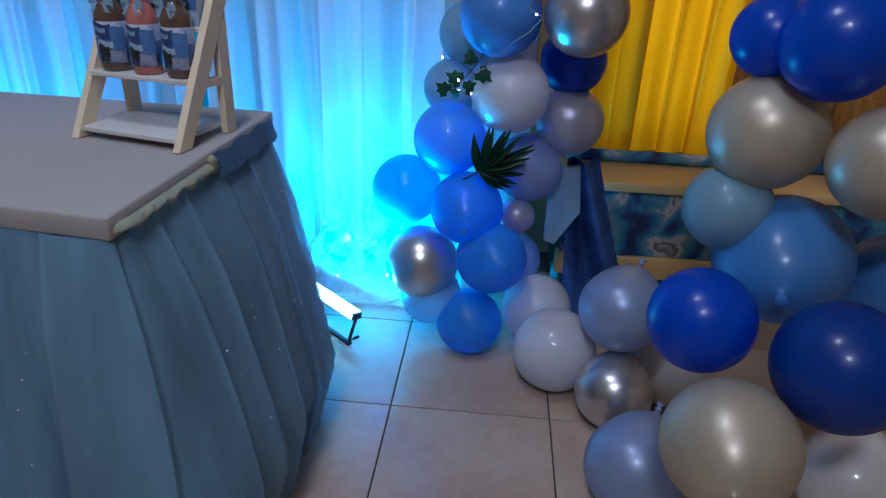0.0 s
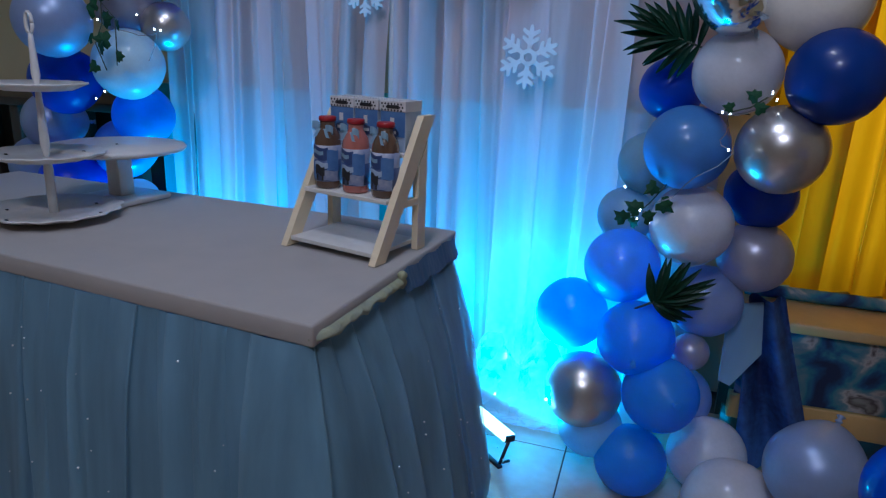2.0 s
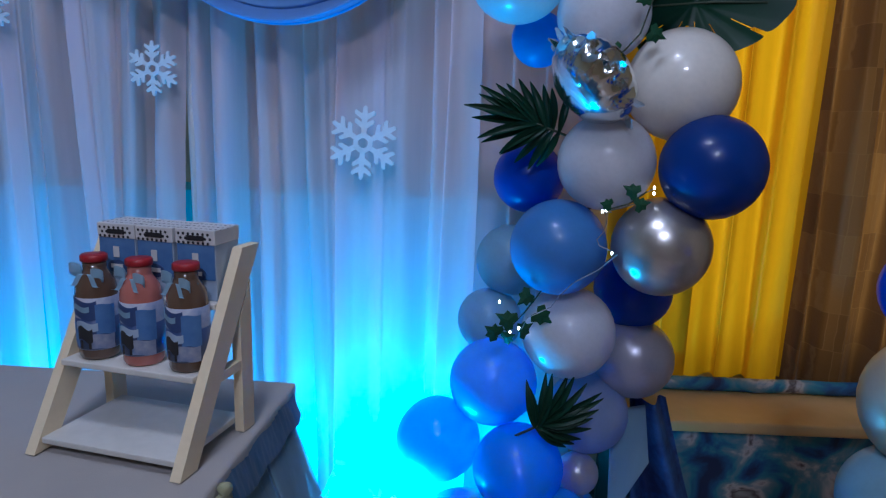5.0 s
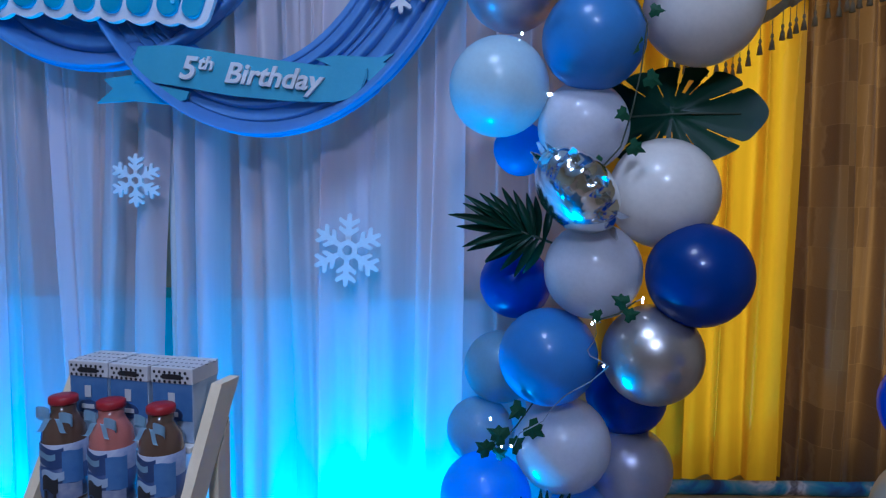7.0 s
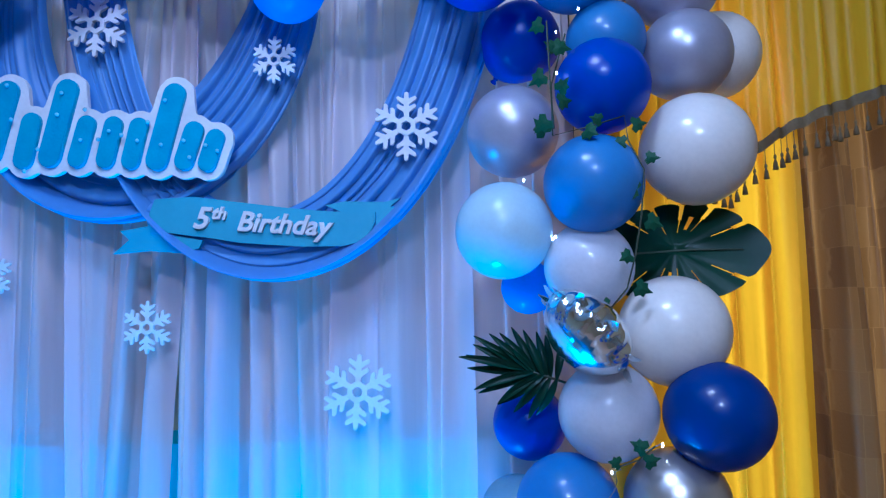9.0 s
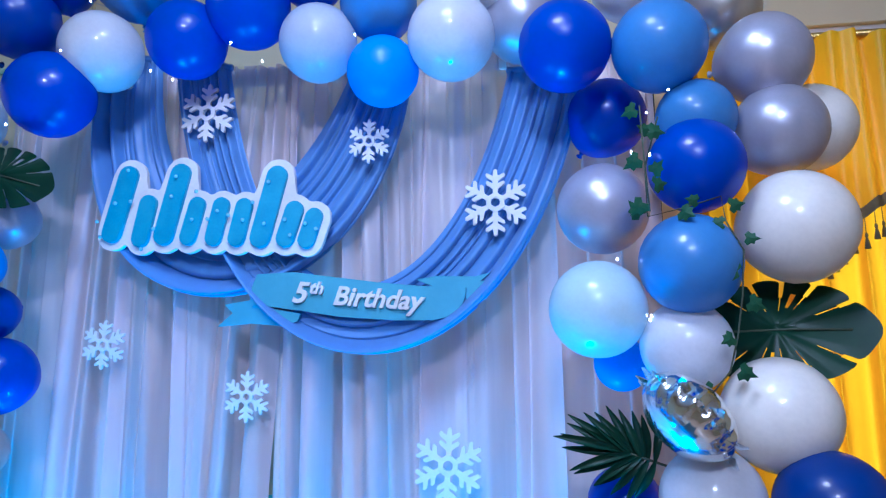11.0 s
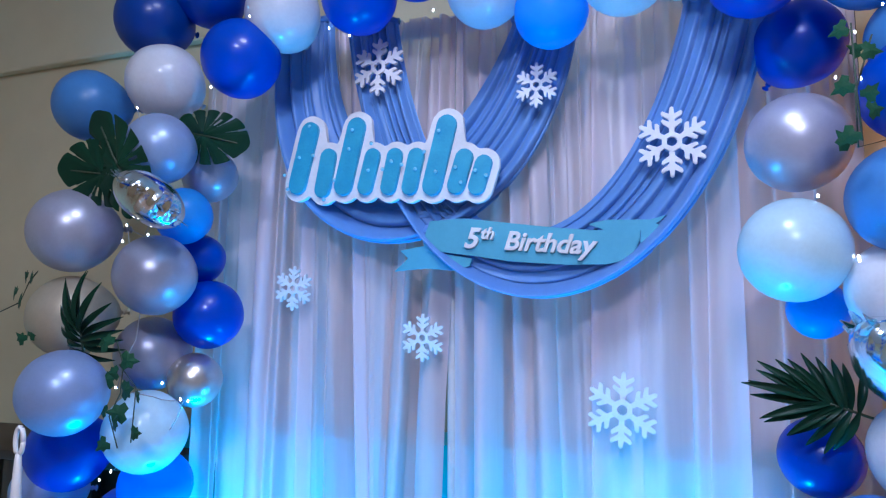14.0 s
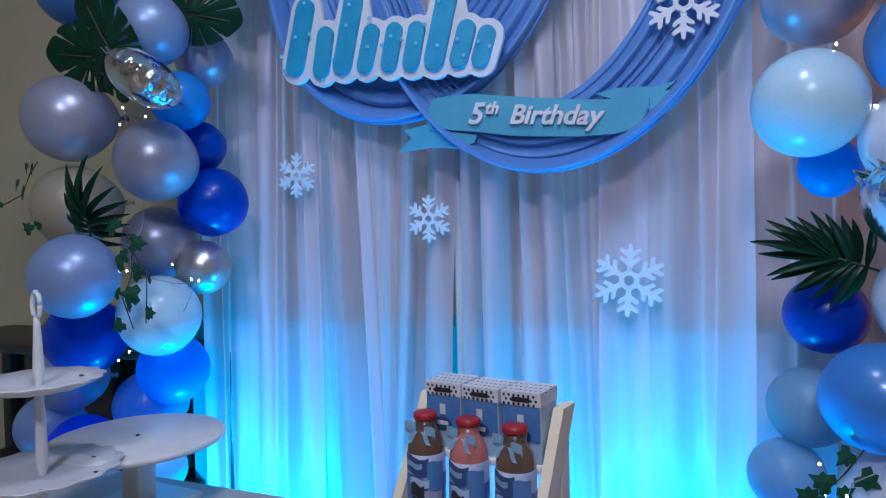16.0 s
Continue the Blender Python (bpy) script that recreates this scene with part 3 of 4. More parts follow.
bead_at(-0.216, 0.124)
bead_at(-0.087, 0.102)
bead_at(-0.031, 0.061)
bead_at(-0.096, 0.051)
bead_at(-0.203, 0.043)
bead_at(-0.245, 0.040)
bead_at(-0.290, -0.005)
bead_at(-0.279, -0.044)
bead_at(-0.167, -0.079)
bead_at(-0.138, -0.029)
bead_at(-0.039, -0.010)
bead_at(0.002, -0.010)
bead_at(0.026, 0.009)
bead_at(0.055, -0.002)
bead_at(0.092, -0.016)
bead_at(0.116, 0.027)
bead_at(0.155, 0.077)
bead_at(0.147, -0.027)
bead_at(0.199, -0.019)
bead_at(0.213, -0.058)
bead_at(0.250, -0.031)
bead_at(0.277, -0.045)


# ---------------------------------------------------------------- balloons


def balloon_mesh(mat):
    prof = [(0.0, -1.17), (0.035, -1.165), (0.06, -1.12)]
    for k in range(1, 22):
        a = math.pi * k / 22
        r, h = math.sin(a), -math.cos(a)
        if h < -0.2:
            t = (-h - 0.2) / 0.8
            h -= 0.10 * t * t
            r *= 1 - 0.10 * t
        prof.append((r, h))
    prof.append((0.0, 1.0))
    bm = lathe(prof[1:-1] + [(0.02, 0.999)], 36)
    return mesh_of("balloon", bm, mat)


def knot_mesh(mat):
    bm = lathe([(0.02, -1.15), (0.065, -1.17), (0.075, -1.20), (0.05, -1.225), (0.04, -1.25), (0.09, -1.30), (0.085, -1.315), (0.02, -1.30)], 14)
    return mesh_of("knot", bm, mat)


BALLOON = {k: balloon_mesh(m) for k, m in LATEX.items()}
KNOT = {k: knot_mesh(m) for k, m in LATEX.items()}


def balloon(kind, x, y, z, r, neck=None, group="balloon garland"):
    """A tied balloon; its neck points into the garland unless a direction is given."""
    core = Vector((max(-1.62, min(0.08, x)), 2.84, z if z < 1.9 else min(z, 2.15)))
    d = Vector(neck) if neck else (core - Vector((x, y, z)) + Vector((0.02 * math.sin(31 * x), 0.06, 0.05 * math.sin(23 * z + 5 * x))))
    q = d.normalized().to_track_quat("-Z", "Y").to_matrix().to_4x4()
    ob = new("balloon", BALLOON[kind])
    ob.matrix_world = Matrix.Translation((x, y, z)) @ q @ Matrix.Diagonal((r, r, r, 1))
    where = " resting on the tiled floor" if z < r + 0.02 else ""
    tagged(ob, WORDS[kind] + where, "balloon", group)
    k = new("knot", KNOT[kind])
    k.parent = ob
    return ob


balloon("blue", -0.070, 2.622, 0.093, 0.093)
balloon("white", 0.160, 2.489, 0.110, 0.110)
balloon("white", 0.121, 2.707, 0.102, 0.102)
balloon("chrome", -0.212, 2.657, 0.253, 0.102)
balloon("blue", -0.020, 2.601, 0.306, 0.095, neck=(0.30, -1.00, 0.30))
balloon("blue", -0.096, 2.647, 0.426, 0.097, neck=(0.02, -1.00, -0.15))
balloon("blue", -0.274, 2.780, 0.420, 0.099)
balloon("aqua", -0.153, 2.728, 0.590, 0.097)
balloon("white", -0.004, 2.667, 0.730, 0.097)
balloon("pearl", 0.062, 2.745, 0.518, 0.092)
balloon("silver", 0.159, 2.760, 0.646, 0.090)
balloon("silver", 0.041, 2.701, 0.391, 0.048)
balloon("pearl", 0.038, 2.804, 0.206, 0.089)
balloon("ice", -0.185, 2.666, 0.146, 0.086)
balloon("sky", -0.040, 2.638, 0.916, 0.096)
balloon("chrome", 0.149, 2.596, 0.931, 0.095)
balloon("ice", -0.118, 2.823, 0.848, 0.081)
balloon("ice", -0.162, 2.823, 0.704, 0.075)
balloon("royal", 0.152, 2.778, 0.799, 0.086)
balloon("royal", -0.088, 2.819, 1.037, 0.079)
balloon("white", 0.040, 2.624, 1.087, 0.093)
balloon("navy", 0.218, 2.561, 1.086, 0.095)
balloon("cream", 0.171, 2.632, 1.234, 0.105)
balloon("white", 0.020, 2.646, 1.361, 0.087)
balloon("frost", -0.142, 2.653, 1.436, 0.096)
balloon("blue", -0.085, 2.781, 1.328, 0.058)
balloon("sky", 0.025, 2.593, 1.513, 0.094)
balloon("cream", 0.240, 2.648, 1.586, 0.110)
balloon("silver", -0.111, 2.741, 1.658, 0.098)
balloon("royal", 0.052, 2.601, 1.703, 0.091)
balloon("royal", -0.074, 2.879, 1.914, 0.095)
balloon("sky", 0.087, 2.706, 1.837, 0.083)
balloon("silver", 0.258, 2.729, 1.809, 0.097)
balloon("cream", 0.361, 2.827, 1.844, 0.098)
balloon("royal", -0.180, 2.684, 2.011, 0.100)
balloon("sky", 0.015, 2.671, 1.990, 0.099)
balloon("silver", 0.243, 2.733, 1.973, 0.099)
balloon("chrome", 0.213, 2.886, 2.179, 0.097)
balloon("white", -0.012, 2.795, 2.221, 0.099)
balloon("silver", -0.268, 2.808, 2.142, 0.098)
balloon("white", -0.434, 2.741, 2.082, 0.102)
balloon("white", -0.322, 2.758, 2.250, 0.099)
balloon("sky", -0.614, 2.774, 2.201, 0.094)
balloon("blue", -0.605, 2.787, 2.029, 0.087)
balloon("pearlwhite", -0.761, 2.768, 2.105, 0.095)
balloon("royal", -0.781, 2.746, 2.304, 0.102)
balloon("royal", -0.929, 2.740, 2.196, 0.102)
balloon("royal", -1.090, 2.749, 2.129, 0.098)
balloon("white", -1.313, 2.744, 2.112, 0.100)
balloon("royal", -1.414, 2.710, 1.991, 0.104)
balloon("sky", -1.253, 2.757, 2.312, 0.099)
balloon("royal", -1.460, 2.763, 2.357, 0.098)
balloon("royal", -1.552, 2.739, 2.219, 0.103)
balloon("navy", -1.692, 2.689, 2.129, 0.104)
balloon("white", -1.666, 2.714, 1.958, 0.105)
balloon("sky", -1.872, 2.660, 1.896, 0.099)
balloon("pearl", -1.565, 2.598, 1.732, 0.089)
balloon("silver", -1.546, 2.766, 1.698, 0.075)
balloon("blue", -1.537, 2.661, 1.569, 0.073)
balloon("silver", -1.790, 2.556, 1.528, 0.106)
balloon("silver", -1.560, 2.598, 1.413, 0.099)
balloon("royal", -1.561, 2.759, 1.467, 0.067)
balloon("royal", -1.524, 2.758, 1.317, 0.091)
balloon("champagne", -1.806, 2.581, 1.311, 0.104)
balloon("silver", -1.674, 2.725, 1.214, 0.098)
balloon("chrome", -1.547, 2.740, 1.146, 0.071)
balloon("pearl", -1.618, 2.407, 1.145, 0.093)
balloon("frost", -1.558, 2.589, 1.037, 0.098)
balloon("royal", -1.765, 2.560, 0.984, 0.097)
balloon("blue", -1.633, 2.713, 0.879, 0.093)
balloon("sky", -1.756, 2.752, 0.763, 0.096)
balloon("pearl", -1.986, 2.700, 0.840, 0.095)
balloon("royal", -1.885, 2.649, 0.653, 0.100)
balloon("pearl", -2.080, 2.709, 0.691, 0.094)
balloon("ice", -1.620, 2.650, 0.632, 0.060)
balloon("pearl", 0.300, 2.426, 0.282, 0.103, neck=(0.3, 0.5, 0.60))
balloon("chrome", 0.297, 2.353, 0.094, 0.094, neck=(0.3, 0.5, 0.60))
balloon("royal", 0.346, 2.045, 0.492, 0.092, neck=(0.3, 0.5, -0.20))
balloon("sky", 0.522, 2.196, 0.548, 0.124, neck=(-0.35, -1.00, -0.05))
balloon("champagne", 0.450, 2.230, 0.782, 0.103, neck=(0.3, 0.5, -0.20))
balloon("ice", 0.412, 2.226, 0.635, 0.082, neck=(0.3, 0.5, -0.20))
balloon("cream", 0.454, 2.471, 0.112, 0.112, neck=(0.3, 0.5, 0.60))
balloon("pearl", 0.304, 2.090, 0.106, 0.106, neck=(0.3, 0.5, 0.60))
balloon("champagne", 0.371, 1.873, 0.366, 0.108, neck=(-0.25, -1.00, 0.05))
balloon("navy", 0.537, 1.938, 0.488, 0.105, neck=(0.3, 0.5, -0.20))
balloon("royal", 0.499, 2.157, 0.950, 0.093, neck=(0.3, 0.5, -0.20))
balloon("royal", 0.428, 2.249, 0.943, 0.070, neck=(0.3, 0.5, -0.20))
balloon("champagne", 0.585, 2.077, 0.782, 0.090, neck=(0.3, 0.5, -0.20))
balloon("cream", 0.737, 2.103, 0.109, 0.109, neck=(0.3, 0.5, 0.60))
balloon("sky", 0.758, 2.231, 0.501, 0.095, neck=(0.3, 0.5, -0.20))

# ---------------------------------------------------------------- party table
TABLE = pose(-0.520, 1.757, 0, 0, 0, -3)
table = thing("party_table", TABLE, "rectangular table in a gathered blue tulle skirt", "table")
TL, TD, TZ = 1.28, 0.55, 0.745


def askew(bm):
    """The far end of the table stands a little deeper than square."""
    for v in bm.verts:
        v.co.y += 0.05 * max(0.0, -v.co.x) * max(0.0, min(1.0, 1 - v.co.y / TD))
    return bm


part("tabletop", askew(box(-TL, 0, 0, TD, TZ - 0.026, TZ - 0.004, 0.004)), M_CREAM, table)
for lx in (-TL + 0.06, -0.06):
    for ly in (0.10, TD - 0.06):
        part("leg", box(lx - 0.02, lx + 0.02, ly - 0.02, ly + 0.02, 0, TZ - 0.027, 0.004), M_DARKWOOD, table)


def edge_path(s):
    """A point and outward direction round the front, right and back edges, s from 0 to 1."""
    r = 0.035
    straight = [TL - r, math.pi / 2 * r, TD - 2 * r, math.pi / 2 * r, TL - r]
    d = s * sum(straight)
    if d < straight[0]:
        return (-TL + d, 0.0), (0, -1)
    d -= straight[0]
    if d < straight[1]:
        a = -math.pi / 2 + d / r
        return (-r + r * math.cos(a), r + r * math.sin(a)), (math.cos(a), math.sin(a))
    d -= straight[1]
    if d < straight[2]:
        return (0.0, r + d), (1, 0)
    d -= straight[2]
    if d < straight[3]:
        a = d / r
        return (-r + r * math.cos(a), TD - r + r * math.sin(a)), (math.cos(a), math.sin(a))
    d -= straight[3]
    return (-r - d, TD), (0, 1)


def flare_at(s, f):
    """How far the skirt stands out at s along the edge, f from the top (0) to the floor (1): most on the end of the table."""
    k = max(0.0, min(1.0, (s - 0.37) / 0.08))
    side = k * k * (3 - 2 * k) if s < 0.58 else 0.2
    return (0.004 + 0.108 * min(1.0, f / 0.72) ** 0.9 - 0.05 * max(0, f - 0.72) / 0.28) * (0.40 + 0.60 * side)


def skirt_layer(gap, amp, seed, top, nu, lap):
    """Tulle hung round the table edge in uneven bunches that lap over themselves and spread towards the floor."""
    rng = random.Random(round(seed * 10))
    bunches, at = [], 0.01
    while at < 0.80:
        bunches.append((at, rng.uniform(0.007, 0.018), rng.choice((-1, 1)), lap * rng.uniform(0.4, 1.4), rng.uniform(-0.012, 0.012)))
        at += rng.uniform(0.014, 0.044)

    def fn(u, v):
        z = 0.006 + (top - 0.006) * v
        f = 1 - v
        s, d = u, 0.0
        for a, w, way, k, lean in bunches:
            q = (u - a) / (w * (0.5 + 0.5 * f))
            if abs(q) < 2.6:
                e = math.exp(-q * q)
                s += lean * f * e - k * w * (0.5 + 0.5 * f) * q * e
                d += way * amp * (0.30 + 0.70 * f) * math.sin(1.5 * q) * math.exp(-0.6 * q * q)
        (x, y), (nx, ny) = edge_path(max(0.0, min(0.9999, s)))
        flare = flare_at(s, f)
        d += amp * 1.3 * noise.noise(Vector((24 * u, 1.3 * f, seed))) * (0.2 + 0.8 * f)
        d = max(0.003, gap * (0.2 + 0.8 * min(1.0, 5 * f)) + flare + d)
        return (x + nx * d, y + ny * d, z)
    return askew(sheet(fn, nu, 16))


skirt = thing("table_skirt", TABLE, "gathered steel blue tulle table skirt with sequins", "table skirt")
part("lining", skirt_layer(0.0, 0.008, 0.5, TZ - 0.036, 420, 0.0), M_TULLE_IN, skirt)
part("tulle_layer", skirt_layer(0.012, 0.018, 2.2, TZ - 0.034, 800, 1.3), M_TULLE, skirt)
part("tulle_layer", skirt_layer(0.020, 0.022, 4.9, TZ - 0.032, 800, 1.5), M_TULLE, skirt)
bm = bmesh.new()
rng = random.Random(5)
for _ in range(140):
    u, v = rng.uniform(0.05, 0.72), rng.uniform(0.02, 0.93)
    (x, y), (nx, ny) = edge_path(u)
    f = 1 - v
    fl = flare_at(u, f)
    d = fl + 0.05
    bmesh.ops.create_icosphere(bm, subdivisions=1, radius=rng.uniform(0.0010, 0.0022), matrix=Matrix.Translation((x + nx * d, y + ny * d, 0.72 * v)))
tagged(part("sequins", askew(bm), M_BEAD, skirt, "tiny silver sequins"), kind="stuff")


def cloth_top():
    bm = box(-TL - 0.006, 0.006, -0.006, TD + 0.006, TZ - 0.034, TZ, 0.004)
    return bm


cloth = thing("tablecloth", TABLE, "plain white cloth stretched over the table top", "tablecloth")
part("cover", askew(cloth_top()), M_CLOTH, cloth)


def hem(u, v):
    (x, y), (nx, ny) = edge_path(0.412 + 0.084 * u)
    puff = 0.5 + 0.5 * noise.noise(Vector((17 * u, 3 * v, 2.0)))
    w = 0.009 + 0.010 * math.sin(math.pi * v) * puff + 0.008 * (1 - v)
    return (x + nx * w, y + ny * w, TZ - 0.014 - (0.014 + 0.007 * noise.noise(Vector((9 * u, 5.0, 1.0)))) * (1 - v))


part("hem", sheet(hem, 80, 5), M_CLOTH_EDGE, cloth, "yellowed puckered hem strip")


def overlap(u, v):
    """The end of the tulle, pulled up over the cloth's edge."""
    (x, y), (nx, ny) = edge_path(0.499 + 0.085 * u)
    w = 0.011 + 0.003 * noise.noise(Vector((40 * u, 2 * v, 6.0))) + 0.012 * (1 - v)
    return (x + nx * w, y + ny * w, TZ - 0.006 - 0.040 * (1 - v) + 0.003 * math.sin(19 * u))


part("gathered_end", sheet(overlap, 70, 6), M_TULLE_IN, skirt, "pale tulle end pulled over the cloth edge")
(kx, ky), _ = edge_path(0.498)
knot = lathe([(0.001, -0.022), (0.007, -0.018), (0.010, -0.006), (0.006, 0.002), (0.009, 0.010), (0.004, 0.016), (0.001, 0.018)], 14, 0.25, 5)
part("hem_knot", knot, M_CLOTH_EDGE, cloth, "knotted yellow hem tape", at=pose(kx + 0.012, ky, TZ - 0.018, 20, 15, 0))


# ---------------------------------------------------------------- drink display stand on the table
STAND = pose(-0.538, 2.008, TZ + 0.002, 0, 0, -13)
stand = thing("display_stand", STAND, "cream wooden three-tier ladder stand on the table", "display stand")
SW, SD, SH = 0.218, 0.158, 0.246
for x in (-SW, -0.014):
    side = part("side_frame", slab([(0, 0), (0.032, 0), (0.182, SH), (0.142, SH)], 0.014), M_CREAM, stand, smooth=False, at=pose(x + 0.014, 0, 0, 0, 0, 90))
    for nm, out in (("rear_leg", [(SD - 0.026, 0), (SD, 0), (SD, SH - 0.045), (SD - 0.026, SH - 0.088)]), ("brace", [(0.086, 0.088), (SD - 0.028, 0.088), (SD - 0.028, 0.100), (0.094, 0.100)])):
        part(nm, slab(out, 0.013), M_CREAM, stand, smooth=False, at=pose(x + 0.0138, 0, 0, 0, 0, 90))
for nm, y0, y1, z in (("shelf", 0.012, SD - 0.01, 0.018), ("shelf", 0.050, 0.118, 0.105), ("shelf", 0.098, SD + 0.012, 0.182)):
    part(nm, box(-SW + 0.014, -0.014, y0, y1, z - 0.008, z, 0.0015), M_SHELF, stand, "white painted shelf board", smooth=False)


def bottle(x, drink, tilt):
    at = STAND @ pose(x, 0.080, 0.1055, 0, 0, tilt)
    ob = thing("drink_bottle", at, "small bottle of milk drink with red cap and ribbon bow", "bottle", "bottles on the stand")
    r = 0.0245
    part("body", lathe([(0.001, 0), (r * 0.92, 0.0005), (r, 0.005), (r, 0.085), (r * 0.92, 0.098), (r * 0.62, 0.110), (r * 0.56, 0.113), (r * 0.56, 0.1235)], 28), drink, ob)
    part("label", lathe([(r + 0.0003, 0.014), (r + 0.0009, 0.014), (r + 0.0009, 0.080), (r + 0.0003, 0.080)], 28), M_LABEL_W, ob, "printed paper label")
    part("lower_label", lathe([(r + 0.0006, 0.015), (r + 0.0012, 0.015), (r + 0.0012, 0.054), (r + 0.0006, 0.054)], 28), M_LABEL, ob)

    def wrap(x0, x1, z0, z1, lift, m, nm, wob=0.0):
        def fn(u, v):
            a = -math.pi / 2 + (x0 + (x1 - x0) * u) / r
            q = r + lift
            return (q * math.cos(a), q * math.sin(a), z0 + (z1 - z0) * v + wob * math.sin(6 * u))
        part(nm, sheet(fn, 12, 4), m, ob)
    wrap(-0.028, 0.014, 0.055, 0.078, 0.0014, M_LABEL, "name_panel", 0.003)
    wrap(-0.020, 0.006, 0.064, 0.071, 0.0020, M_RIBBON, "print_bar", 0.002)
    wrap(0.012, 0.034, 0.034, 0.072, 0.0015, M_CARTON_B, "sky_panel", 0.001)
    wrap(0.004, 0.032, 0.0155, 0.034, 0.0017, M_LABEL_W, "snow_panel", 0.001)
    wrap(-0.024, -0.008, 0.020, 0.050, 0.0018, M_CARTON_B, "print_bar", 0.002)
    wrap(-0.012, 0.014, 0.040, 0.050, 0.0021, M_CARTON, "print_bar", 0.002)
    wrap(-0.010, 0.008, 0.026, 0.043, 0.0024, M_INK, "dark_shape", 0.003)
    wrap(-0.008, -0.004, 0.016, 0.027, 0.0024, M_INK, "dark_shape")
    wrap(0.003, 0.006, 0.016, 0.027, 0.0024, M_INK, "dark_shape")
    part("cap", lathe([(0.001, 0.1225), (0.0150, 0.1225), (0.0160, 0.1240), (0.0158, 0.1300), (0.0142, 0.1315), (0.001, 0.1315)], 24), M_RED, ob, "red screw cap")
    for s in (-1, 1):
        def loop(u, v, s=s):
            a = u * math.pi * 2
            return (s * (0.006 + 0.016 * (1 - math.cos(a)) / 2), -0.0165 - 0.004 * math.sin(a), 0.111 + (v - 0.5) * 0.012 + 0.004 * math.sin(a) - 0.003 * s)
        part("bow_loop", sheet(loop, 14, 3), M_RIBBON, ob)

        def tail(u, v, s=s):
            return (s * (0.003 + 0.016 * u) + (v - 0.5) * 0.007, -0.018 - 0.006 * u, 0.109 - 0.016 * u + 0.003 * math.sin(7 * u))
        part("bow_tail", sheet(tail, 8, 2), M_RIBBON, ob)
    return ob


bottle(-0.170, M_DRINK, 8)
bottle(-0.104, M_PINK, -4)
bottle(-0.038, M_DRINK, -10)


def carton(x, turn):
    ob = thing("gift_carton", STAND @ pose(x, 0.108, 0.1825, 0, 0, turn), "small blue and white carton with dotted top band", "carton", "cartons on the stand")
    w, d, h = 0.0535, 0.052, 0.088
    part("box", box(0, w, 0, d, 0, h, 0.0012), M_CARTON, ob, smooth=False)
    part("printed_panel", box(0.001, w - 0.001, -0.0012, -0.0002, h * 0.30, h * 0.80), M_CARTON_B, ob, smooth=False)
    part("top_band", box(-0.0008, w + 0.0008, -0.0018, d + 0.001, h * 0.80, h + 0.0012, 0.001), M_CARTON_W, ob, "white band with black dots", smooth=False)
    dots = bmesh.new()
    for i in range(9):
        for j in range(3):
            cx, cz = 0.004 + i * 0.0068 + 0.003 * (j % 2), h * 0.825 + j * 0.0055
            if cx < w - 0.002:
                bmesh.ops.create_circle(dots, cap_ends=True, segments=8, radius=0.0019, matrix=Matrix.Translation((cx, -0.0022, cz)) @ pose(0, 0, 0, 90))
            cy = 0.004 + i * 0.0066
            bmesh.ops.create_circle(dots, cap_ends=True, segments=8, radius=0.0019, matrix=Matrix.Translation((0.004 + i * 0.0068, 0.005 + j * 0.016, h + 0.0016)))
    part("dots", dots, M_INK, ob, smooth=False)
    part("title_bar", box(w * 0.28, w * 0.74, -0.0030, -0.0024, h * 0.86, h * 0.93), M_INK, ob, smooth=False)
    badge = slab([(w * 0.5 + 0.014 * math.cos(a), h * 0.38 + 0.009 * math.sin(a)) for a in [2 * math.pi * k / 14 for k in range(14)]], 0.0008)
    part("badge", badge, M_LABEL, ob, smooth=False, at=pose(0, -0.0026, 0))
    part("print_bar", box(w * 0.34, w * 0.66, -0.0034, -0.0028, h * 0.36, h * 0.42), M_CARTON_W, ob, smooth=False)
    part("print_bar", box(w * 0.42, w * 0.58, -0.0030, -0.0024, h * 0.52, h * 0.68), M_CARTON_W, ob, smooth=False)
    return ob


for x, turn in ((-0.186, 1.5), (-0.128, -2.0), (-0.070, 1.0)):
    carton(x, turn)

# ---------------------------------------------------------------- cake stand and tiered tray
cake = thing("cake_stand", pose(-1.275, 2.225, TZ + 0.002, 0, 0, -6), "round white cake stand on a square foot", "cake stand")
part("plate", lathe([(0.001, 0.112), (0.130, 0.112), (0.145, 0.116), (0.149, 0.122), (0.145, 0.127), (0.001, 0.127)], 56), M_PLASTIC, cake)
part("column", box(-0.020, 0.020, -0.020, 0.020, 0.012, 0.112, 0.003), M_PLASTIC, cake)
part("foot", box(-0.075, 0.075, -0.075, 0.075, 0, 0.012, 0.003), M_PLASTIC, cake)
part("bolt", lathe([(0.001, 0.1275), (0.004, 0.1275), (0.003, 0.129), (0.001, 0.129)], 10), M_BLACK, cake)

tier = thing("tiered_tray", pose(-1.27, 2.035, TZ + 0.002), "three-tier ivory plastic serving tray with scalloped plates", "serving tray")
for z, r in ((0.012, 0.128), (0.127, 0.108), (0.262, 0.088)):
    part("plate", lathe([(0.001, z - 0.006), (r * 0.7, z - 0.006), (r, z + 0.006), (r * 1.0, z + 0.009), (r * 0.72, z - 0.002), (0.001, z - 0.002)], 96, 0.035, 14), M_PLASTIC, tier)
    # Solid black dots give the shaded look of pierced holes in the rim.
    bm = bmesh.new()
    for k in range(6):
        a = radians(60 * k + 20)
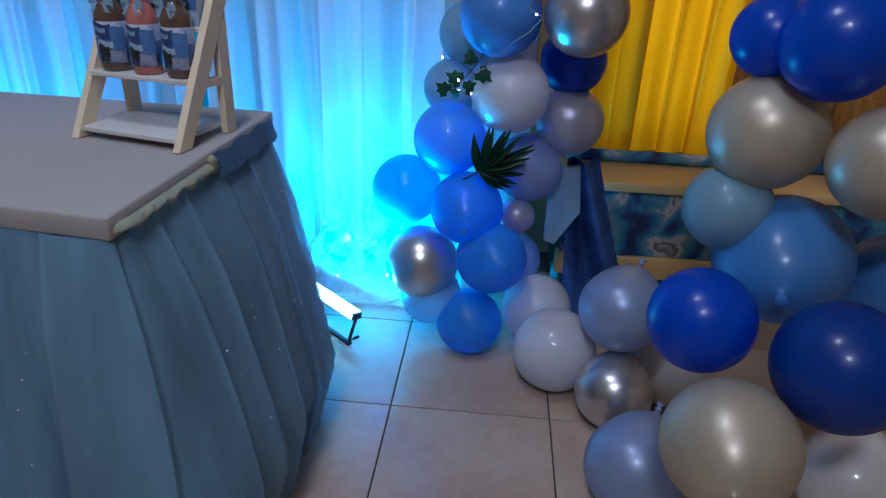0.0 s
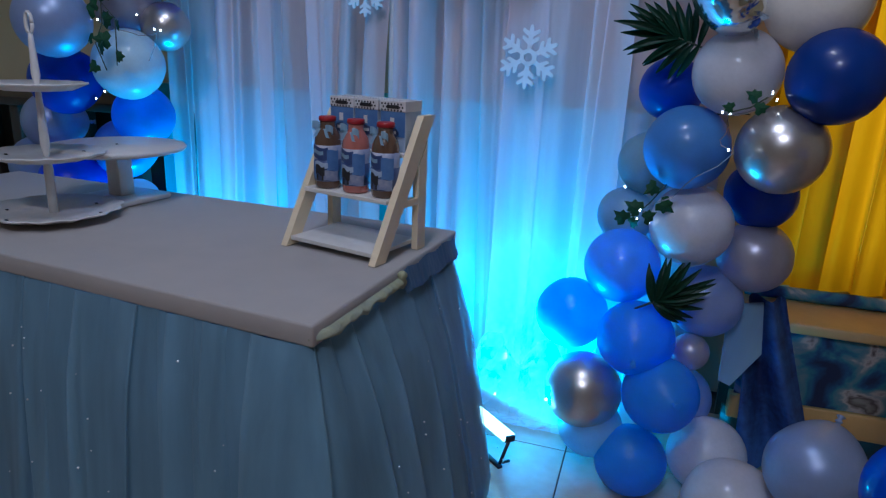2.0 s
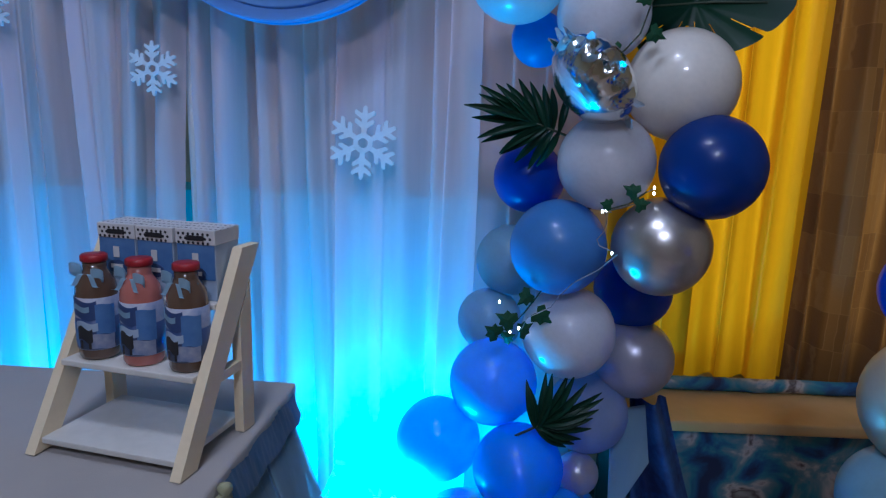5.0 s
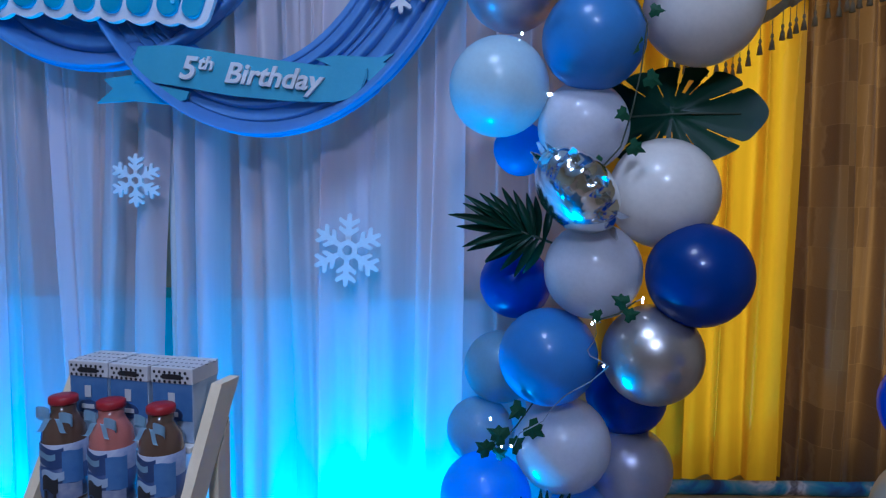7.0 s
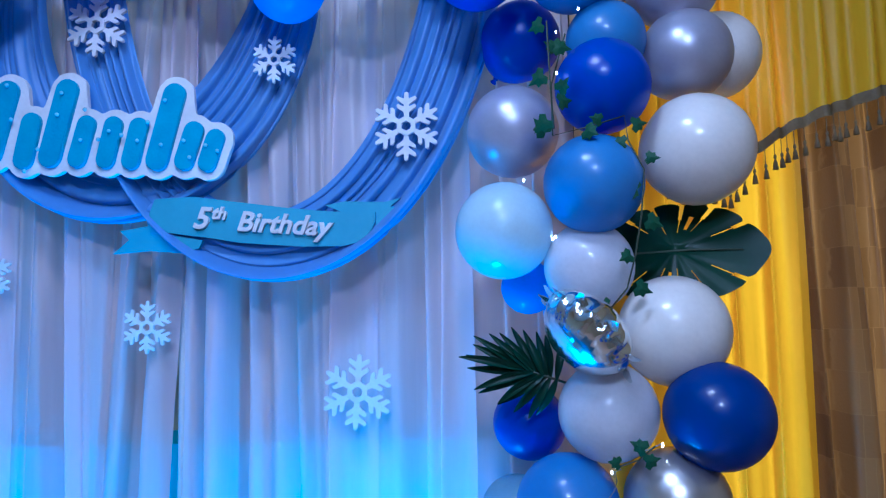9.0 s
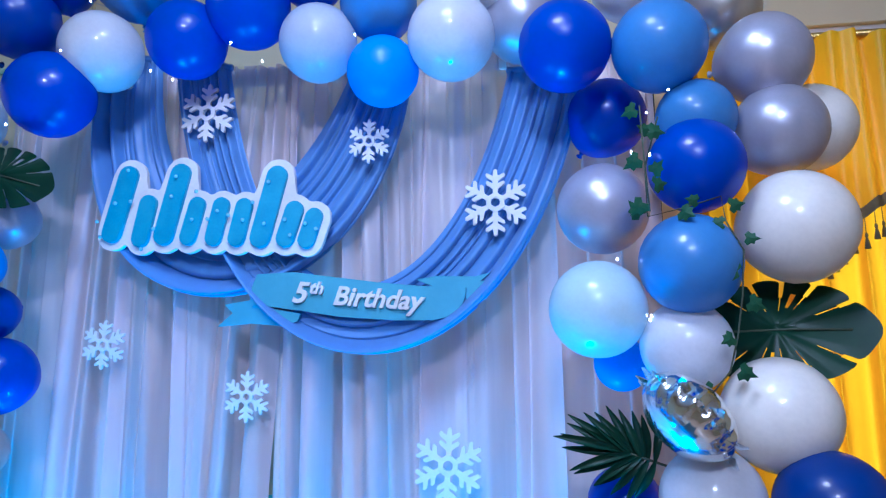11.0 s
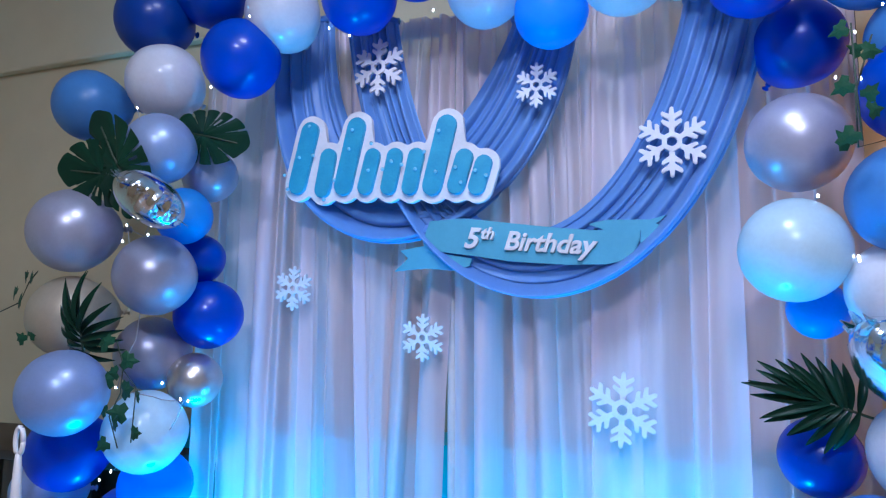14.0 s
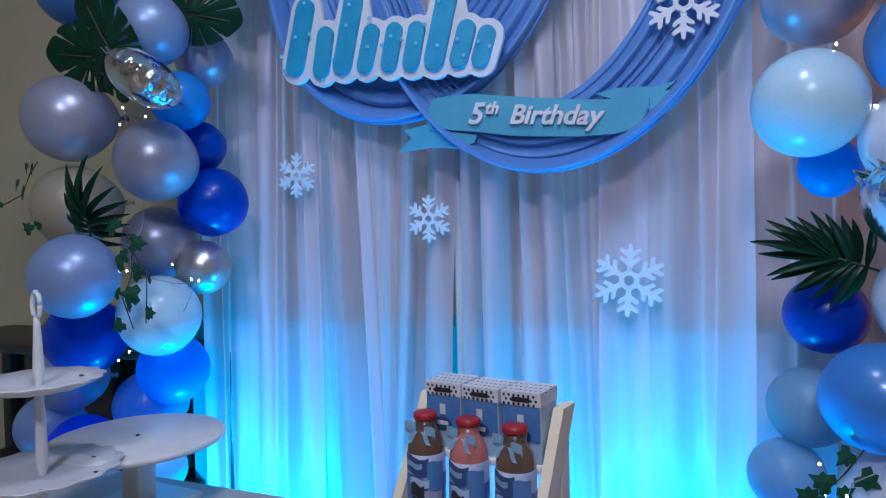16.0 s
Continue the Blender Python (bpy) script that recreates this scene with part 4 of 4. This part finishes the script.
        bmesh.ops.create_icosphere(bm, subdivisions=1, radius=0.0035, matrix=Matrix.Translation((r * 0.74 * math.cos(a), r * 0.74 * math.sin(a), z)) @ Matrix.Diagonal((1.6, 0.8, 0.5, 1)))
    part("dark_rim_dots", bm, M_BLACK, tier)
part("pole", lathe([(0.009, 0.0), (0.009, 0.10), (0.0055, 0.127), (0.009, 0.15), (0.006, 0.24), (0.005, 0.262), (0.008, 0.285), (0.005, 0.35), (0.004, 0.362)], 14), M_PLASTIC, tier)
ringbm = tube([(0.011 * math.cos(a) * 0.7, 0, 0.380 + 0.020 * math.sin(a)) for a in [2 * math.pi * k / 18 for k in range(19)]], 0.0035, 8)
part("handle", ringbm, M_PLASTIC, tier)

# ---------------------------------------------------------------- floor flood lights
def flood(x, y, turn, tip):
    ob = thing("flood_light", pose(x, y, 0, 0, 0, turn), "slim cyan flood light on a black floor bracket", "flood light", "floor flood lights")
    body = part("body", box(-0.125, 0.125, -0.010, 0.010, -0.018, 0.018, 0.004), M_BLACK, ob, at=pose(0, 0, 0.085, tip))
    part("glass", box(-0.12, 0.12, 0.0105, 0.013, -0.015, 0.015, 0.001), M_LAMPFACE, body, "glowing cyan glass")
    # The rim is no lamp: its brightly lit edge is made by a glowing material.
    part("rim", box(-0.125, 0.125, -0.004, 0.012, 0.0185, 0.024, 0.002), M_LAMPFACE, body)
    for s in (-1, 1):
        part("bracket", tube([(s * 0.122, 0.0, 0.085), (s * 0.112, -0.022, 0.006), (s * 0.112, 0.012, 0.006)], 0.005, 6), M_BLACK, ob)
    part("foot", box(-0.125, 0.125, -0.035, -0.02, 0, 0.008, 0.002), M_BLACK, ob)
    return ob


flood(-0.483, 2.69, -41, 80)
flood(-1.44, 2.705, 28, 80)

def crumple(u, v):
    rough = noise.noise(Vector((9 * u, 7 * v, 1.7))) + 0.6 * noise.noise(Vector((21 * u, 17 * v, 4.2)))
    x, lift = -0.60 + 0.36 * u + 0.02 * rough, max(0.0, v - 0.35)
    return (x, 2.80 + 0.16 * v - 0.05 * lift + 0.035 * rough * v, 0.012 + 0.012 * abs(rough) + 0.34 * lift * (0.6 + 0.5 * abs(math.sin(7 * u))))


solid("plastic_sheet", sheet(crumple, 26, 16), M_WRAP, "crumpled clear plastic sheet on the floor below the curtain", "plastic sheet", smooth=False)

# ---------------------------------------------------------------- yellow and brown window curtains
def hanging(xa, xb, y, top, bottom, step, amp, seed, lap):
    """Heavy cloth in uneven pleats that lap over themselves."""
    rng = random.Random(seed)
    folds, at = [], xa + 0.5 * step
    while at < xb - 0.3 * step:
        folds.append((at, step * rng.uniform(0.22, 0.36), rng.choice((-1, 1)), lap * rng.uniform(0.6, 1.3), rng.uniform(-0.025, 0.025)))
        at += step * rng.uniform(0.7, 1.35)

    def fn(u, v):
        x0 = xa + (xb - xa) * u
        z = bottom + (top - bottom) * v
        x, d = x0 + 0.006 * math.sin(2 * z + seed), 0.25 * amp * math.sin(60 * x0 + 3 * z)
        for a, w, way, k, lean in folds:
            q = (x0 - a) / w
            if abs(q) < 3:
                x += lean * (1 - v) * math.exp(-q * q) - k * w * q * math.exp(-q * q)
                d += way * amp * math.sin(1.5 * q) * math.exp(-0.6 * q * q)
        return (x, y - d, z)
    return sheet(fn, int((xb - xa) * 420), 14)


solid("yellow_curtain", hanging(0.16, 0.69, 3.12, 2.19, 0.47, 0.075, 0.034, 4, 1.9), M_YELLOW, "golden yellow satin curtain glowing with window light", "curtain")


def brocade():
    b = thing("brown_curtain", None, "heavy brown patterned curtain with woven blocks", "curtain")
    part("cloth", hanging(0.66, 1.75, 3.18, 2.17, 0.05, 0.085, 0.060, 11, 0.8), M_BROCADE, b)
    return b


brocade()
solid("curtain_rod", tube([(0.10, 3.10, 2.195), (1.85, 3.10, 2.195)], 0.011, 12), M_BRASS, "thin brass curtain rod", "curtain rod")
val = thing("curtain_valance", None, "yellow swag valance with tasselled fringe", "valance")


def val_low(x):
    return 1.632 + 0.225 * (1 - math.exp(-max(0, x - 0.48) / 0.17)) - 0.03 * math.sin(6 * (x - 0.4))


def valance(u, v):
    x = 0.30 + 1.45 * u
    lo = val_low(x)
    z = lo + (2.19 - lo) * v
    return (x, 3.075 - (0.016 * math.sin(44 * x + 1.0 + 0.6 * v) + 0.010 * math.sin(97 * x)) * (1 + 0.5 * v), z)


part("cloth", sheet(valance, 220, 10), M_VALANCE, val)
part("braid", sheet(lambda u, v: (0.30 + 1.45 * u, 3.070 - 0.016 * math.sin(44 * (0.30 + 1.45 * u) + 1.0) - 0.01 * math.sin(97 * (0.3 + 1.45 * u)), val_low(0.30 + 1.45 * u) - 0.016 + 0.03 * v + 0.003 * math.sin(160 * u)), 180, 2), M_FRINGE, val, "olive braided edging")
tassel_mesh = mesh_of("tassel", lathe([(0.0010, 0.0), (0.0010, -0.036), (0.003, -0.038), (0.0042, -0.044), (0.0022, -0.049), (0.005, -0.058), (0.0075, -0.076), (0.001, -0.077)], 10), M_FRINGE)
for k in range(62):
    x = 0.315 + k * 0.0228
    t = new("tassel", tassel_mesh)
    t.parent = val
    t.matrix_basis = pose(x, 3.066 - 0.016 * math.sin(44 * x + 1.0), val_low(x) - 0.014 + 0.004 * math.sin(9 * k))

# ---------------------------------------------------------------- bench below the window
bench = thing("window_bench", None, "low bench with tan top and blue floral cloth front", "bench")
part("top", box(0.18, 1.9, 2.875, 3.14, 0.415, 0.445, 0.006), M_BENCH, bench, "varnished tan top board")
part("front_cloth", sheet(lambda u, v: (0.19 + 1.7 * u, 2.895 - 0.006 * math.sin(22 * u) * (1 - v), 0.205 + 0.208 * v), 60, 8), M_FLORAL, bench, "blue and teal floral cloth")
part("base_rail", box(0.18, 1.9, 2.885, 2.925, 0.130, 0.202, 0.004), M_BENCH, bench)
part("back_panel", box(0.18, 1.9, 3.10, 3.13, 0.02, 0.414), M_DARKWOOD, bench)
for x in (0.20, 1.05, 1.85):
    part("leg", box(x, x + 0.04, 2.93, 2.97, 0, 0.414, 0.004), M_DARKWOOD, bench)
part("plinth", box(0.18, 1.9, 2.98, 3.0, 0.0, 0.114), M_DARKWOOD, bench)
solid("bolster", tube([(0.20 + 0.1 * k, 3.075 + 0.004 * math.sin(3 * k), 0.465) for k in range(17)], 0.019, 14), M_FLORAL, "dark blue patterned bolster along the bench back", "cushion")


def drape(u, v):
    x = 0.17 + 0.09 * u + 0.12 * (1 - v) * (0.3 + u)
    return (x, 2.80 - 0.03 * math.sin(9 * u + 3 * v) + 0.02 * (1 - v), 0.03 + 0.50 * v)


solid("blue_drape", sheet(drape, 30, 16), M_DRAPE, "blue marbled cloth hanging behind the garland", "drapery")
card = slab([(-0.06, 0.09), (0.02, 0.12), (0.06, -0.01), (0.012, -0.115), (-0.02, -0.11)], 0.006, bevel=0.002)
solid("paper_pennant", card, M_RIBBON, "pale blue folded paper pennant tucked behind balloons", "pennant", smooth=False, at=pose(0.165, 2.76, 0.41, -12, 14, 10))

# ---------------------------------------------------------------- dark sideboard
side = thing("sideboard", None, "dark stained wooden sideboard beside the garland", "sideboard")
part("top", box(-2.95, -1.80, 2.86, 3.26, 0.86, 0.89, 0.006), M_DARKWOOD, side)
for x in (-2.93, -2.40, -1.86):
    for y in (2.88, 3.19):
        part("post", box(x, x + 0.045, y, y + 0.045, 0, 0.859, 0.004), M_DARKWOOD, side)
part("back_panel", box(-2.9, -1.84, 3.238, 3.25, 0.06, 0.858), M_DARKWOOD, side)
part("shelf", box(-2.88, -1.86, 2.93, 3.18, 0.40, 0.42, 0.003), M_DARKWOOD, side)


# ---------------------------------------------------------------- greenery
def frame_at(base, tip, normal):
    b, t = Vector(base), Vector(tip)
    z = (t - b).normalized()
    y = -(Vector(normal) - Vector(normal).dot(z) * z).normalized()
    x = y.cross(z)
    return Matrix(((x.x, y.x, z.x, b.x), (x.y, y.y, z.y, b.y), (x.z, y.z, z.z, b.z), (0, 0, 0, 1))), (t - b).length


def monstera(base, tip, width, normal=(0.1, -1, 0.15)):
    """A heart-shaped blade with narrow slits cut in from its rim and a few holes beside the midrib."""
    m, length = frame_at(base, tip, normal)
    ob = thing("monstera_leaf", m, "dark green artificial split monstera leaf among balloons", "leaf", "artificial leaves")
    steps, rings = 264, 14
    slits = [(round(steps * (0.5 + s * f)), cut) for s in (-1, 1) for f, cut in ((0.085, 0.52), (0.165, 0.40), (0.235, 0.36), (0.305, 0.38), (0.375, 0.50))]
    holes = [round(steps * f) for f in (0.5 - 0.20, 0.5 + 0.27)]
    bm = bmesh.new()
    middle = bm.verts.new((0, 0, length * 0.36))
    grid = []
    for k in range(steps):
        a = 2 * math.pi * (k / steps - 0.5)
        heart = 0.63 + 0.05 * math.cos(2 * a) - 0.20 * math.exp(-((abs(a) - math.pi) / 0.30) ** 2) + 0.05 * math.exp(-(a / 0.25) ** 2)
        near = min(min(abs(k + 0.5 - c - 0.5) for c, _ in slits), 9)
        lobe = 1 - 0.10 * math.exp(-near / 1.6)
        row = []
        for q in range(1, rings + 1):
            r = q / rings
            e = r * (lobe if q > rings - 2 else 1)
            x, z = width * 0.86 * heart * e * math.sin(a), length * (0.36 + 1.02 * heart * e * math.cos(a))
            vein = 0.0014 * math.cos(math.pi * min(near, 9) / 9) * r
            row.append(bm.verts.new((x, 0.05 * length * math.sin(2.5 * r) * r * 0.6 - 0.010 * abs(math.sin(a)) * (1 - r) + vein, z)))
        grid.append(row)
    for k in range(steps):
        n = (k + 1) % steps
        bm.faces.new((middle, grid[k][0], grid[n][0]))
        for q in range(rings - 1):
            r = (q + 1.5) / rings
            if any(k == c and r > cut or k in (c - 1, c + 1) and cut + 0.30 < r for c, cut in slits):
                continue
            if any(h - 1 <= k <= h + 2 and 0.42 < r < 0.72 for h in holes):
                continue
            bm.faces.new((grid[k][q], grid[k][q + 1], grid[n][q + 1], grid[n][q]))
    part("blade", bm, M_LEAF, ob)
    part("stalk", tube([(0, 0.008, -0.05), (0, 0.002, length * 0.1), (0, -0.004, length * 0.5), (0, 0.004, length * 0.9)], 0.0022, 6), M_STEM, ob)
    return ob


def palm(base, tip, spread, count, length, normal=(0, -1, 0.1), seed=0, rib_share=0.42):
    """A feathered fan: narrow pointed leaflets set along a short rib, folded along their middle."""
    m, reach = frame_at(base, tip, normal)
    ob = thing("palm_leaf", m, "dark green artificial palm fan among balloons", "leaf", "artificial leaves")
    rng = random.Random(seed)
    rib = rib_share * length
    for k in range(count):
        f = k / (count - 1) * 2 - 1
        a = radians(spread / 2) * f * (0.85 + 0.15 * abs(f))
        ln = length * (0.60 + 0.16 * math.cos(2.2 * f)) * rng.uniform(0.92, 1.06)
        w = 0.105 * length
        root = rib * (1 - abs(f)) ** 0.8
        droop = rng.uniform(-0.12, 0.12)

        def fn(u, v, a=a, ln=ln, f=f, root=root, droop=droop, w=w, k=k):
            r = ln * u
            half = w * (math.sin(math.pi * min(1, u * 0.90 + 0.08)) ** 0.8) * (v - 0.5)
            bend = a + (0.22 * f + droop) * u
            keel = 0.012 * abs(v - 0.5) * 2 * math.sin(math.pi * u)
            return (r * math.sin(bend) + half * math.cos(bend), 0.03 * u * u * (1 + droop * 4) - keel + 0.003 * (k % 3), root + r * math.cos(bend) - half * math.sin(bend))
        part("leaflet", sheet(fn, 10, 2), M_LEAF, ob)
    part("stalk", tube([(0, 0.01, -0.05), (0, 0.004, 0.0), (0, 0.004, rib)], 0.0026, 6), M_STEM, ob)
    return ob


def ivy_leaf_mesh():
    pts = [(0, -0.15), (0.30, -0.32), (0.62, -0.05), (0.42, 0.22), (0.48, 0.48), (0.20, 0.55), (0, 1.0)]
    outline = pts + [(-x, z) for x, z in pts[-2:0:-1]]
    bm = bmesh.new()
    c = bm.verts.new((0, -0.08, 0.2))
    ring = [bm.verts.new((x, 0.10 * abs(x), z)) for x, z in outline]
    for i in range(len(ring)):
        bm.faces.new((c, ring[i], ring[(i + 1) % len(ring)]))
    return mesh_of("ivy_leaf", bm, M_IVY, False)


IVY = ivy_leaf_mesh()


def vine(points, leaves, size, seed):
    """A thin stem through the points with pointed leaves on both sides."""
    rng = random.Random(seed)
    ob = thing("ivy_vine", None, "thin artificial ivy vine with pointed green leaves", "vine", "ivy vines")
    pts = [Vector(p) for p in points]
    part("stem", tube(pts, 0.0016, 5), M_STEM, ob)
    for k in range(leaves):
        f = (k + 0.5) / leaves * (len(pts) - 1)
        i = min(int(f), len(pts) - 2)
        p = pts[i].lerp(pts[i + 1], f - i)
        s = 1 if k % 2 else -1
        leaf = new("ivy_leaf", IVY)
        leaf.parent = ob
        sc = size * rng.uniform(0.75, 1.15)
        leaf.matrix_basis = Matrix.Translation(p + Vector((s * sc * 0.55, -0.012, rng.uniform(-0.01, 0.01)))) @ pose(0, 0, 0, rng.uniform(-25, 25), s * rng.uniform(40, 130), rng.uniform(-25, 25)) @ Matrix.Diagonal((sc, sc, sc, 1))
    return ob


monstera((0.123, 2.720, 1.391), (0.338, 2.630, 1.388), 0.225, (0.15, -1, 0.35))
monstera((-1.578, 2.700, 1.806), (-1.362, 2.655, 1.742), 0.155)
monstera((-1.570, 2.520, 1.606), (-1.674, 2.500, 1.791), 0.17, (-0.3, -1, 0.3))
monstera((-1.610, 2.540, 1.655), (-1.771, 2.500, 1.672), 0.17, (-0.1, -1, -0.3))
palm((-0.043, 2.700, 1.140), (-0.200, 2.680, 1.194), 150, 19, 0.165, seed=1)
palm((-0.070, 2.600, 0.544), (0.024, 2.580, 0.612), 130, 15, 0.165, seed=2, rib_share=0.12)
palm((-1.632, 2.460, 1.232), (-1.612, 2.420, 1.325), 180, 19, 0.158, seed=3)
palm((0.038, 2.620, 1.012), (0.081, 2.600, 1.044), 100, 8, 0.08, seed=4)
vine([(-0.026, 2.540, 1.785), (-0.055, 2.540, 1.689), (-0.056, 2.540, 1.594), (0.008, 2.540, 1.608), (0.075, 2.540, 1.627), (0.080, 2.540, 1.580), (0.106, 2.540, 1.527), (0.097, 2.540, 1.445), (0.083, 2.540, 1.374), (0.065, 2.540, 1.314), (0.023, 2.540, 1.266)], 13, 0.028, 1)
vine([(-1.530, 2.460, 1.255), (-1.508, 2.460, 1.205), (-1.512, 2.460, 1.142), (-1.540, 2.460, 1.091), (-1.512, 2.460, 1.024)], 7, 0.034, 2)
vine([(-1.520, 2.460, 1.205), (-1.469, 2.460, 1.156), (-1.472, 2.460, 1.094), (-1.476, 2.460, 1.038)], 4, 0.034, 3)
vine([(-1.895, 2.550, 1.427), (-1.924, 2.550, 1.398), (-1.951, 2.550, 1.347), (-2.033, 2.550, 1.318)], 5, 0.034, 4)
vine([(-1.834, 2.500, 1.253), (-1.844, 2.500, 1.274), (-1.789, 2.500, 1.308)], 3, 0.032, 7)
vine([(-0.073, 2.600, 0.834), (-0.104, 2.600, 0.788), (-0.132, 2.600, 0.755), (-0.161, 2.600, 0.746)], 6, 0.032, 5)
vine([(0.097, 2.530, 1.042), (0.067, 2.530, 1.019), (0.028, 2.530, 1.007)], 3, 0.024, 6)
vine([(-0.065, 2.500, 1.793), (-0.063, 2.500, 1.687), (-0.059, 2.500, 1.595)], 5, 0.032, 8)

# ---------------------------------------------------------------- foil balloons
def foil(x, y, z, r, axis_x, axis_y, axis_z):
    """Two puffed discs welded at a pleated rim; the axis points out of one disc's middle."""
    def fn(u, v):
        a = 2 * math.pi * u
        q = 2 * v - 1
        t = abs(q)
        edge = 1 + 0.05 * math.cos(16 * a) * max(0, 1 - t * 3) + 0.02 * math.cos(5 * a + 1)
        rad = r * math.cos(math.pi / 2 * t) ** 0.8 * edge
        puff = math.copysign(r * 0.66 * math.sin(math.pi / 2 * t), q)
        crease = 0.045 * r * math.cos(16 * a) * max(0.0, 1 - 2.0 * t) * min(1, 8 * t)
        return (rad * math.cos(a), puff + math.copysign(crease, q), rad * math.sin(a))
    bm = sheet(fn, 128, 26)
    bmesh.ops.remove_doubles(bm, verts=bm.verts, dist=0.0005)
    turn = Vector((0, 1, 0)).rotation_difference(Vector((axis_x, axis_y, axis_z)).normalized()).to_matrix().to_4x4()
    ob = solid("foil_balloon", bm, M_FOIL, "crinkled silver foil balloon with pleated rim", "balloon", "balloon garland", at=pose(x, y, z) @ turn)
    rim = bmesh.new()
    for k in range(16):
        a = 2 * math.pi * (k + 0.3 * math.sin(5 * k)) / 16
        c, s = math.cos(a), math.sin(a)
        lift = 0.012 * math.sin(3.1 * k)
        p = [rim.verts.new((r * q * c - w * s, d, r * q * s + w * c)) for q, w, d in ((0.96, -0.007, 0.003), (0.96, 0.007, -0.003), (1.12, 0.015, lift), (1.30, 0.004, lift * 1.8), (1.32, -0.004, lift * 1.5), (1.12, -0.013, lift * 0.4))]
        rim.faces.new(p)
    part("pleated_rim", rim, M_FOIL, ob, smooth=False)
    return ob


foil(-0.008, 2.555, 1.236, 0.086, -0.72, -0.25, -0.62)
foil(-1.458, 2.460, 1.572, 0.080, -0.45, -0.30, -0.80)

# ---------------------------------------------------------------- fairy lights
BULB = mesh_of("bulb", lathe([(0.0004, -0.0028), (0.0016, -0.0022), (0.0020, 0.0), (0.0015, 0.0022), (0.0004, 0.003)], 10), M_LED)
string = thing("fairy_lights", None, "string of small cool white fairy lights in the garland", "string lights")


def bulb(x, y, z):
    ob = new("bulb", BULB)
    ob.parent = string
    ob.matrix_basis = pose(x, y, z)


def wire(*pts):
    out = []
    for a, b in zip(pts, pts[1:]):
        for k in range(6):
            t = k / 6
            p = Vector(a).lerp(Vector(b), t)
            out.append(p + Vector((0.01 * math.sin(9 * t + p.x * 30), 0.05 * math.sin(math.pi * t), -0.02 * math.sin(math.pi * t))))
    part("wire", tube(out + [Vector(pts[-1])], 0.0011, 5), M_WIRE, string)


bulb(0.034, 2.490, 0.935)
bulb(0.098, 2.490, 1.053)
bulb(0.012, 2.490, 1.009)
bulb(-0.123, 2.490, 0.791)
bulb(-0.160, 2.490, 0.839)
bulb(-0.060, 2.560, 1.407)
bulb(0.118, 2.560, 1.036)
bulb(0.033, 2.560, 1.002)
bulb(-0.041, 2.560, 1.718)
bulb(-1.269, 2.630, 2.180)
bulb(-1.335, 2.630, 2.062)
bulb(-0.998, 2.630, 2.170)
bulb(-0.919, 2.630, 2.049)
bulb(-0.796, 2.630, 2.155)
bulb(-0.844, 2.630, 1.999)
bulb(-0.634, 2.630, 2.046)
bulb(-1.108, 2.630, 1.996)
bulb(-1.053, 2.630, 1.970)
bulb(0.018, 2.630, 1.874)
bulb(-0.102, 2.630, 1.531)
bulb(-0.045, 2.630, 1.419)
bulb(-0.896, 2.630, 2.182)
bulb(-0.028, 2.630, 1.828)
bulb(-0.063, 2.630, 1.747)
bulb(-1.541, 2.480, 1.521)
bulb(-1.477, 2.480, 1.496)
bulb(-1.528, 2.480, 1.798)
bulb(-1.546, 2.480, 1.152)
bulb(-1.521, 2.480, 1.158)
bulb(-1.417, 2.480, 1.166)
bulb(-1.366, 2.480, 1.133)
bulb(-1.346, 2.480, 1.130)
bulb(-1.547, 2.480, 0.968)
bulb(-1.579, 2.480, 0.947)
bulb(-1.320, 2.480, 1.825)
bulb(-1.551, 2.480, 1.484)
bulb(-0.444, 2.620, 0.208)
bulb(-0.304, 2.620, 0.221)
bulb(-0.129, 2.620, 0.741)
bulb(-0.100, 2.620, 0.736)
wire((-0.665, 2.760, 2.114), (-0.842, 2.760, 2.234), (-0.978, 2.760, 2.118), (-1.064, 2.760, 2.251), (-1.361, 2.760, 2.262), (-1.435, 2.760, 2.132))
wire((-0.120, 2.520, 0.780), (0.041, 2.520, 0.927), (0.019, 2.520, 1.003), (0.107, 2.520, 1.049))
wire((-1.568, 2.520, 1.815), (-1.515, 2.520, 1.503), (-1.581, 2.520, 1.529), (-1.586, 2.520, 1.147), (-1.400, 2.520, 1.127), (-1.587, 2.520, 0.957))

# ---------------------------------------------------------------- tiled floor
floor = solid("floor", box(X0 - 0.12, X1 + 0.12, Y0 - 0.12, Y1 + 0.12, -0.10, -0.006), M_GROUT, "cream ceramic floor tiles with dark joints", "floor", kind="structure", smooth=False)
TS = 0.40
tile_mesh = mesh_of("tile", box(-TS / 2 + 0.0017, TS / 2 - 0.0017, -TS / 2 + 0.0017, TS / 2 - 0.0017, -0.012, 0.0, 0.0012), M_TILE, False)
for i in range(-8, 7):
    for j in range(-10, 3):
        x, y = -0.248 + TS * (i + 0.5), 2.341 + TS * (j + 0.5)
        if X0 + 0.1 < x < X1 and Y0 < y < Y1:
            t = new("tile", tile_mesh)
            t.parent = floor
            t.matrix_basis = pose(x, y, 0)
